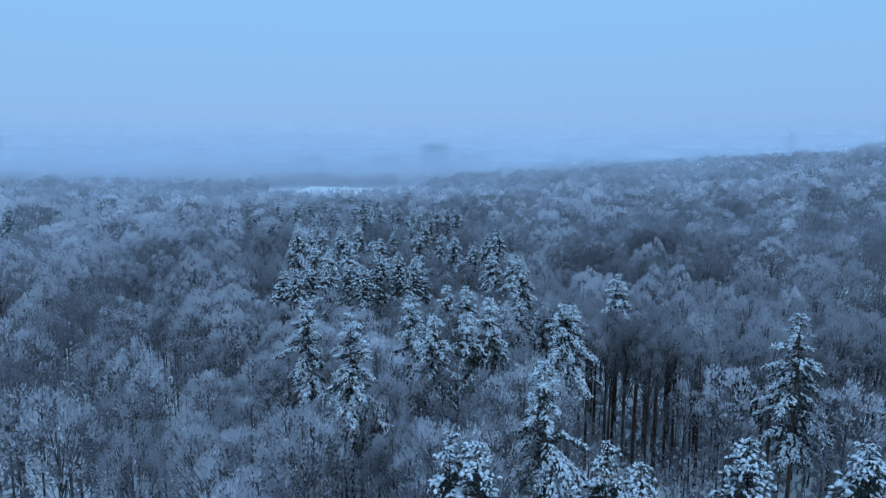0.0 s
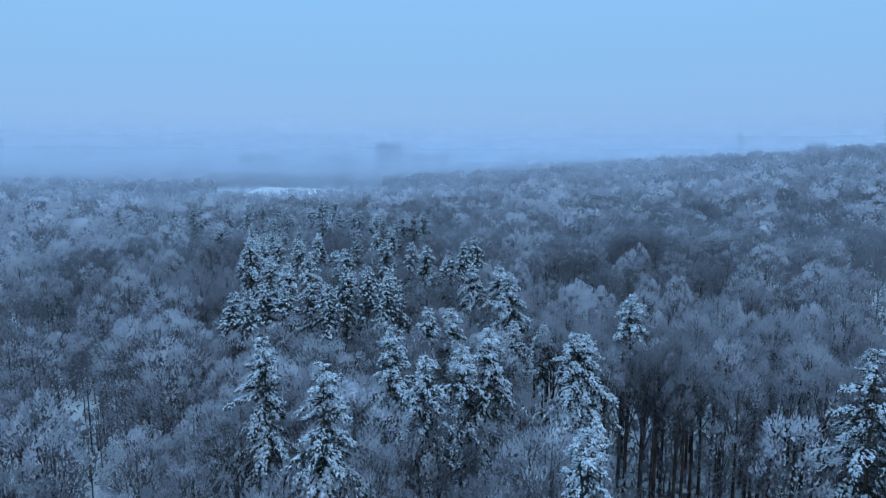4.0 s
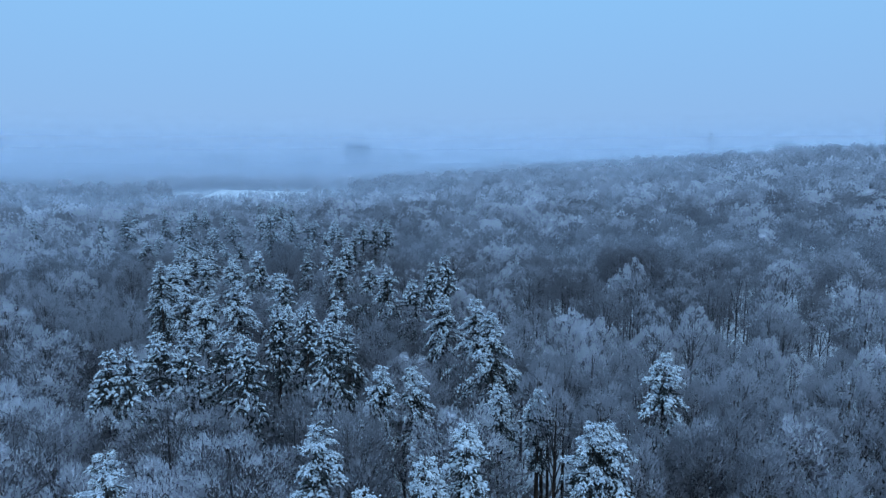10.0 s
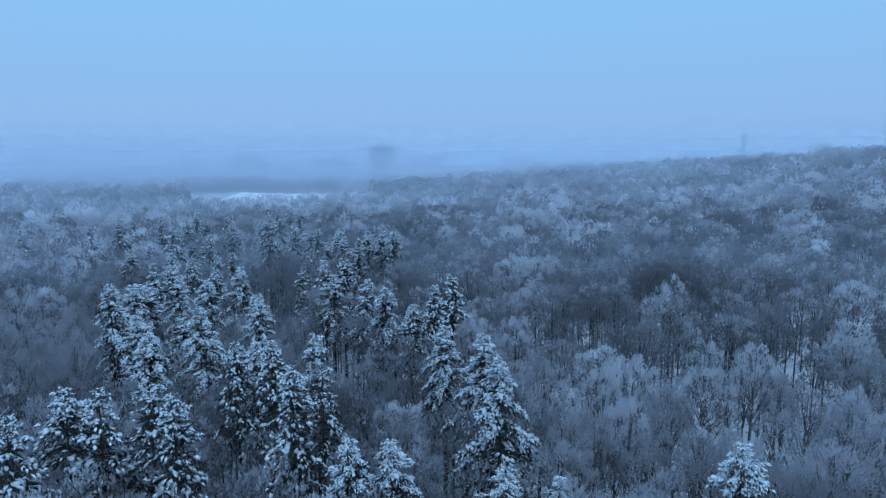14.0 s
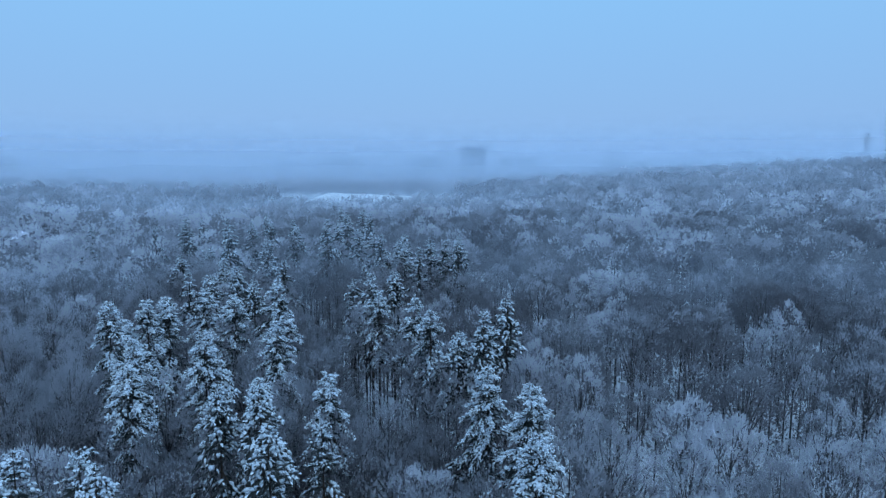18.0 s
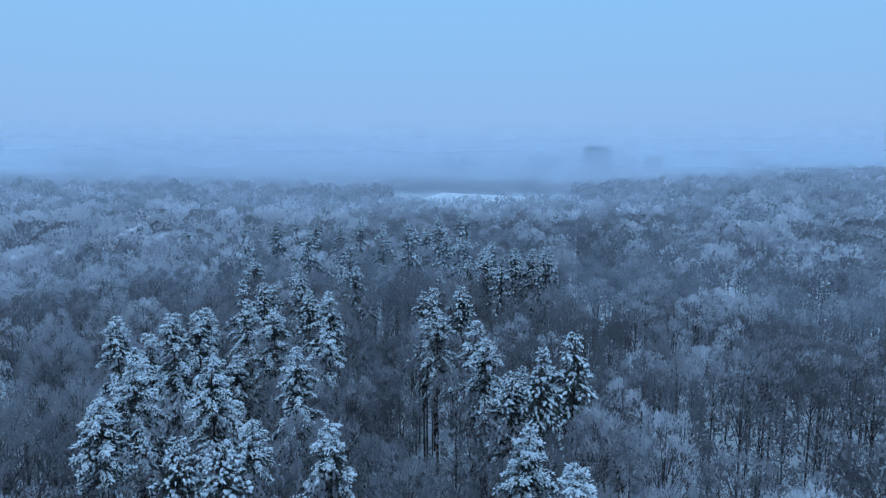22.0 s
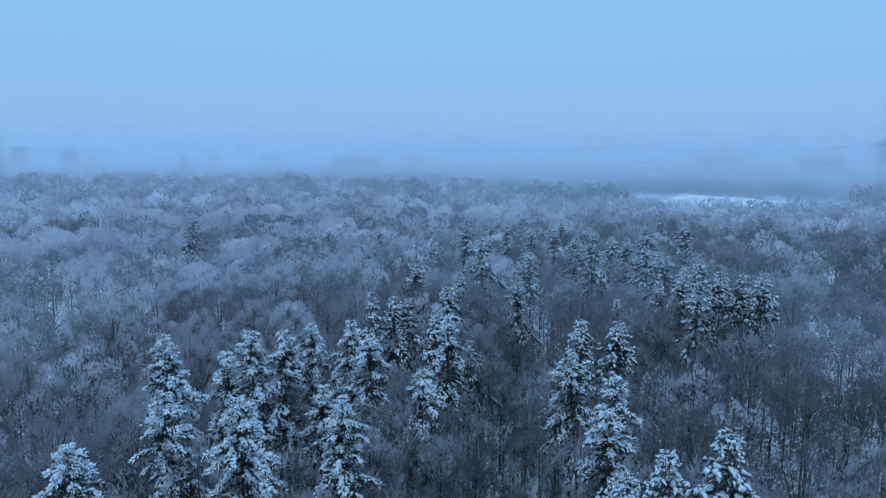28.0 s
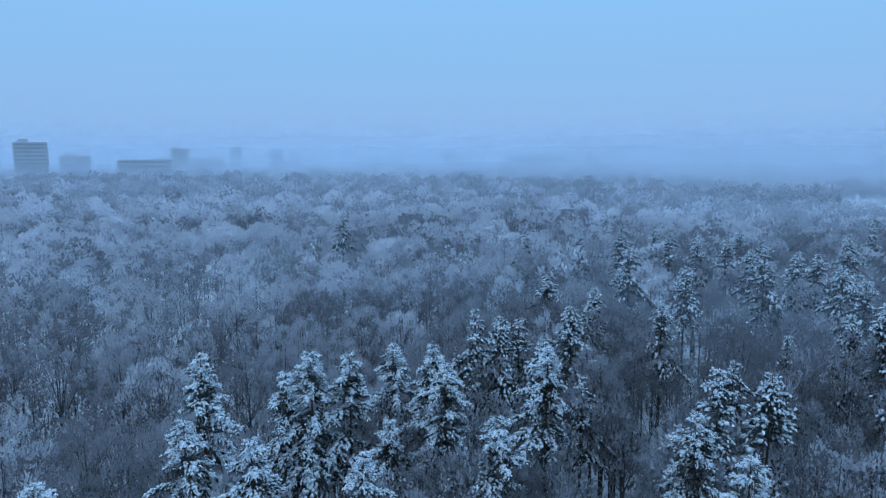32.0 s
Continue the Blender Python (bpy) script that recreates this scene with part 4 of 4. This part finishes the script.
wood("outer_bare_wood", b, outer_kinds, [dull_twigs, grey_bark, brown_shade_twigs, brown_shade_twigs], 92, "darker leafless woodland canopy in thicker mist", plain=0.5)


def glade(s):
    """Keeps the snowy bank in the valley free of trees."""
    u, v = field_frame(s[:, 0], s[:, 1])
    return ~(((v > -9) & (v < 42) & (np.abs(u - 22) < 44)) | ((v > -38) & (v < 46) & (np.abs(u - 24) < 76)))


spots = scatter(-760, 620, -150, 780, 11.2, 6)
spots = spots[in_fan(spots, -94, 50, 300, 700) & glade(spots)]
inner = in_fan(spots, -180, 180, 0, 430)
a, b = split(spots[inner], 75.0, 12)
wood("hazy_frosted_wood", a, hazy_kinds, [frost_twigs, grey_bark, brown_shade_twigs, rimed_twigs], 95, "pale frosted woodland canopy in haze")
wood("hazy_bare_wood", b, hazy_kinds, [dull_twigs, grey_bark, brown_shade_twigs, dull_twigs], 96, "darker woodland canopy in haze")
a, b = split(spots[~inner], 90.0, 12)
wood("far_frosted_wood", a, far_kinds, [far_twigs, grey_bark, brown_shade_twigs, dull_twigs], 85, "pale frosted woodland fading into mist")
wood("far_bare_wood", b, far_kinds, [dull_twigs, grey_bark, brown_shade_twigs, dull_twigs], 86, "darker woodland patches fading into mist")

spots = scatter(-1750, 1400, -250, 1780, 37.0, 8)
spots = spots[in_fan(spots, -94, 48, 700, 1700) & glade(spots)]
wood("distant_wood", spots, last_kinds, [far_twigs, grey_bark, dull_twigs, far_twigs], 87, "distant woodland almost lost in mist")


spots = scatter(-260, 260, -150, 330, 11.5, 14)
seen = in_fan(spots, -96, 56, 70, 900) | ((spots[:, 1] > 1.1 * spots[:, 0] + 8) & ((spots[:, 1] > -1.3 * spots[:, 0] - 8) | (spots[:, 1] > 112)) & (spots[:, 1] > 20))
spots = spots[~seen & ~in_open_stand(spots[:, 0], spots[:, 1])]
a, b = split(spots, 60.0, 9)
side_kinds = [sketch_tree(64, 19, 4.8, 6, 170, 0.95, 0.6, 2, 0.4, 0.5), sketch_tree(65, 17, 4.2, 5, 140, 0.9, 0.58, 2, 0.4, 0.5)]
wood("side_frosted_wood", a, side_kinds, [frost_twigs, grey_bark, dull_twigs, rimed_twigs], 93, "frosted leafless woodland beside the snow-laden pines")
wood("side_bare_wood", b, side_kinds, [dull_twigs, grey_bark, brown_shade_twigs, brown_shade_twigs], 94, "grey-brown leafless woodland around the frosted trees")


# ---- apartment blocks on the skyline ----
def block(x, y, width, top, floors=9, penthouse=False, depth=14.0):
    base = float(ground_z(x, y)) - 0.5
    turn = math.degrees(math.atan2(-(x - 10), y - 80))
    height = top - base
    house = tagged(new("apartment_building"), "grey concrete apartment block, blurred by mist", "building", "apartment blocks on the skyline")

    def box(name, cx, cy, cz, sx, sy, sz, mat, parent, label=""):
        bm = bmesh.new()
        bmesh.ops.create_cube(bm, size=1.0)
        bmesh.ops.scale(bm, vec=(sx, sy, sz), verts=bm.verts)
        bmesh.ops.translate(bm, vec=(cx, cy, cz), verts=bm.verts)
        return part(name, bm, mat, parent, label)

    body = box("wall", 0, 0, height / 2, width, depth, height, concrete, house)
    box("roof", 0, 0, height + 0.35, width + 0.6, depth + 0.6, 0.7, roof_snow, house, "flat snow-covered roof")
    if penthouse:
        box("stair_tower", -width * 0.2, 0, height + 2.0, width * 0.3, depth * 0.5, 2.8, concrete, house)
    for k in range(floors):
        z = height * (k + 0.55) / floors
        box("window_band", 0, -depth / 2 - 0.05, z, width * 0.92, 0.2, height / floors * 0.45, dark_glass, body, "row of dark windows")
    house.matrix_world = pose(x, y, base, 0, 0, turn)


for row in ((-318, 1402, 9, 34.5, 8), (-305, 1405, 16, 41.2, 10), (-278, 1411, 19, 41.1, 10), (-259, 1424, 19, 32.1, 7), (-159, 1631, 43, 37.0, 9), (-119, 1634, 28, 39.7, 10), (-21, 1638, 59, 65.1, 17), (48, 1458, 23, 42.3, 10), (93, 1456, 36, 42.3, 10)):
    block(*row, penthouse=row[2] > 15)
for row in ((267, 1464, 33, 39.9, 9), (320, 1483, 62, 33.7, 8), (834, 1285, 38, 64.9, 14), (900, 1238, 57, 59.9, 12), (-455, 1573, 28, 33.5, 8), (-852, 1058, 46, 33.5, 7), (-691, 998, 19, 40.1, 10), (-1051, 996, 20, 40.2, 10), (-1032, 1163, 18, 31.1, 8)):
    block(*row, penthouse=row[2] < 30)
for row in ((-696, 202, 27, 53.2, 14), (-745, 165, 12, 41.4, 9), (-771, 250, 29, 40.6, 9), (-679, 296, 49, 37.0, 7), (-843, 379, 22, 49.2, 14), (-880, 427, 41, 36.7, 8), (-1335, 640, 24, 55.9, 16), (-1212, 674, 26, 49.4, 14), (-1242, 730, 20, 40.4, 10)):
    block(*row, penthouse=row[2] < 40)
for row in ((-1079, 817, 22, 35.7, 8), (-970, 801, 17, 40.1, 10), (-1030, 971, 24, 44.2, 12), (-906, 1034, 17, 39.4, 10), (-840, 1029, 54, 37.3, 9)):
    block(*row, penthouse=row[2] < 20)


# ---- lattice mast on the hill ----
def mast(x, y, top, width):
    base = float(ground_z(x, y)) - 0.5
    tower = tagged(new("lattice_mast"), "slender steel lattice mast behind the wooded hill", "mast")
    h = top - base
    for sx in (-1, 1):
        for sy in (-1, 1):
            s = Soup()
            s.tube([(sx * width * 0.6, sy * width * 0.6, 0), (sx * width / 2, sy * width / 2, h)], [0.36, 0.28], 5)
            under("leg", s.mesh("leg", [steel]), tower)
    for k in range(14):
        z, z2 = h * k / 14, h * (k + 1) / 14
        s = Soup()
        for p, q in (((-1, -1), (1, -1)), ((1, -1), (1, 1)), ((1, 1), (-1, 1)), ((-1, 1), (-1, -1))):
            s.tube([(p[0] * width * 0.53, p[1] * width * 0.53, z2), (q[0] * width * 0.53, q[1] * width * 0.53, z2)], [0.2, 0.2], 4)
            s.tube([(p[0] * width * 0.53, p[1] * width * 0.53, z), (q[0] * width * 0.53, q[1] * width * 0.53, z2)], [0.16, 0.16], 4)
        under("lattice_bay", s.mesh("lattice_bay", [steel]), tower)
    tower.matrix_world = pose(x, y, base, 0, 0, 30)


mast(592, 1128, 79, 5.0)
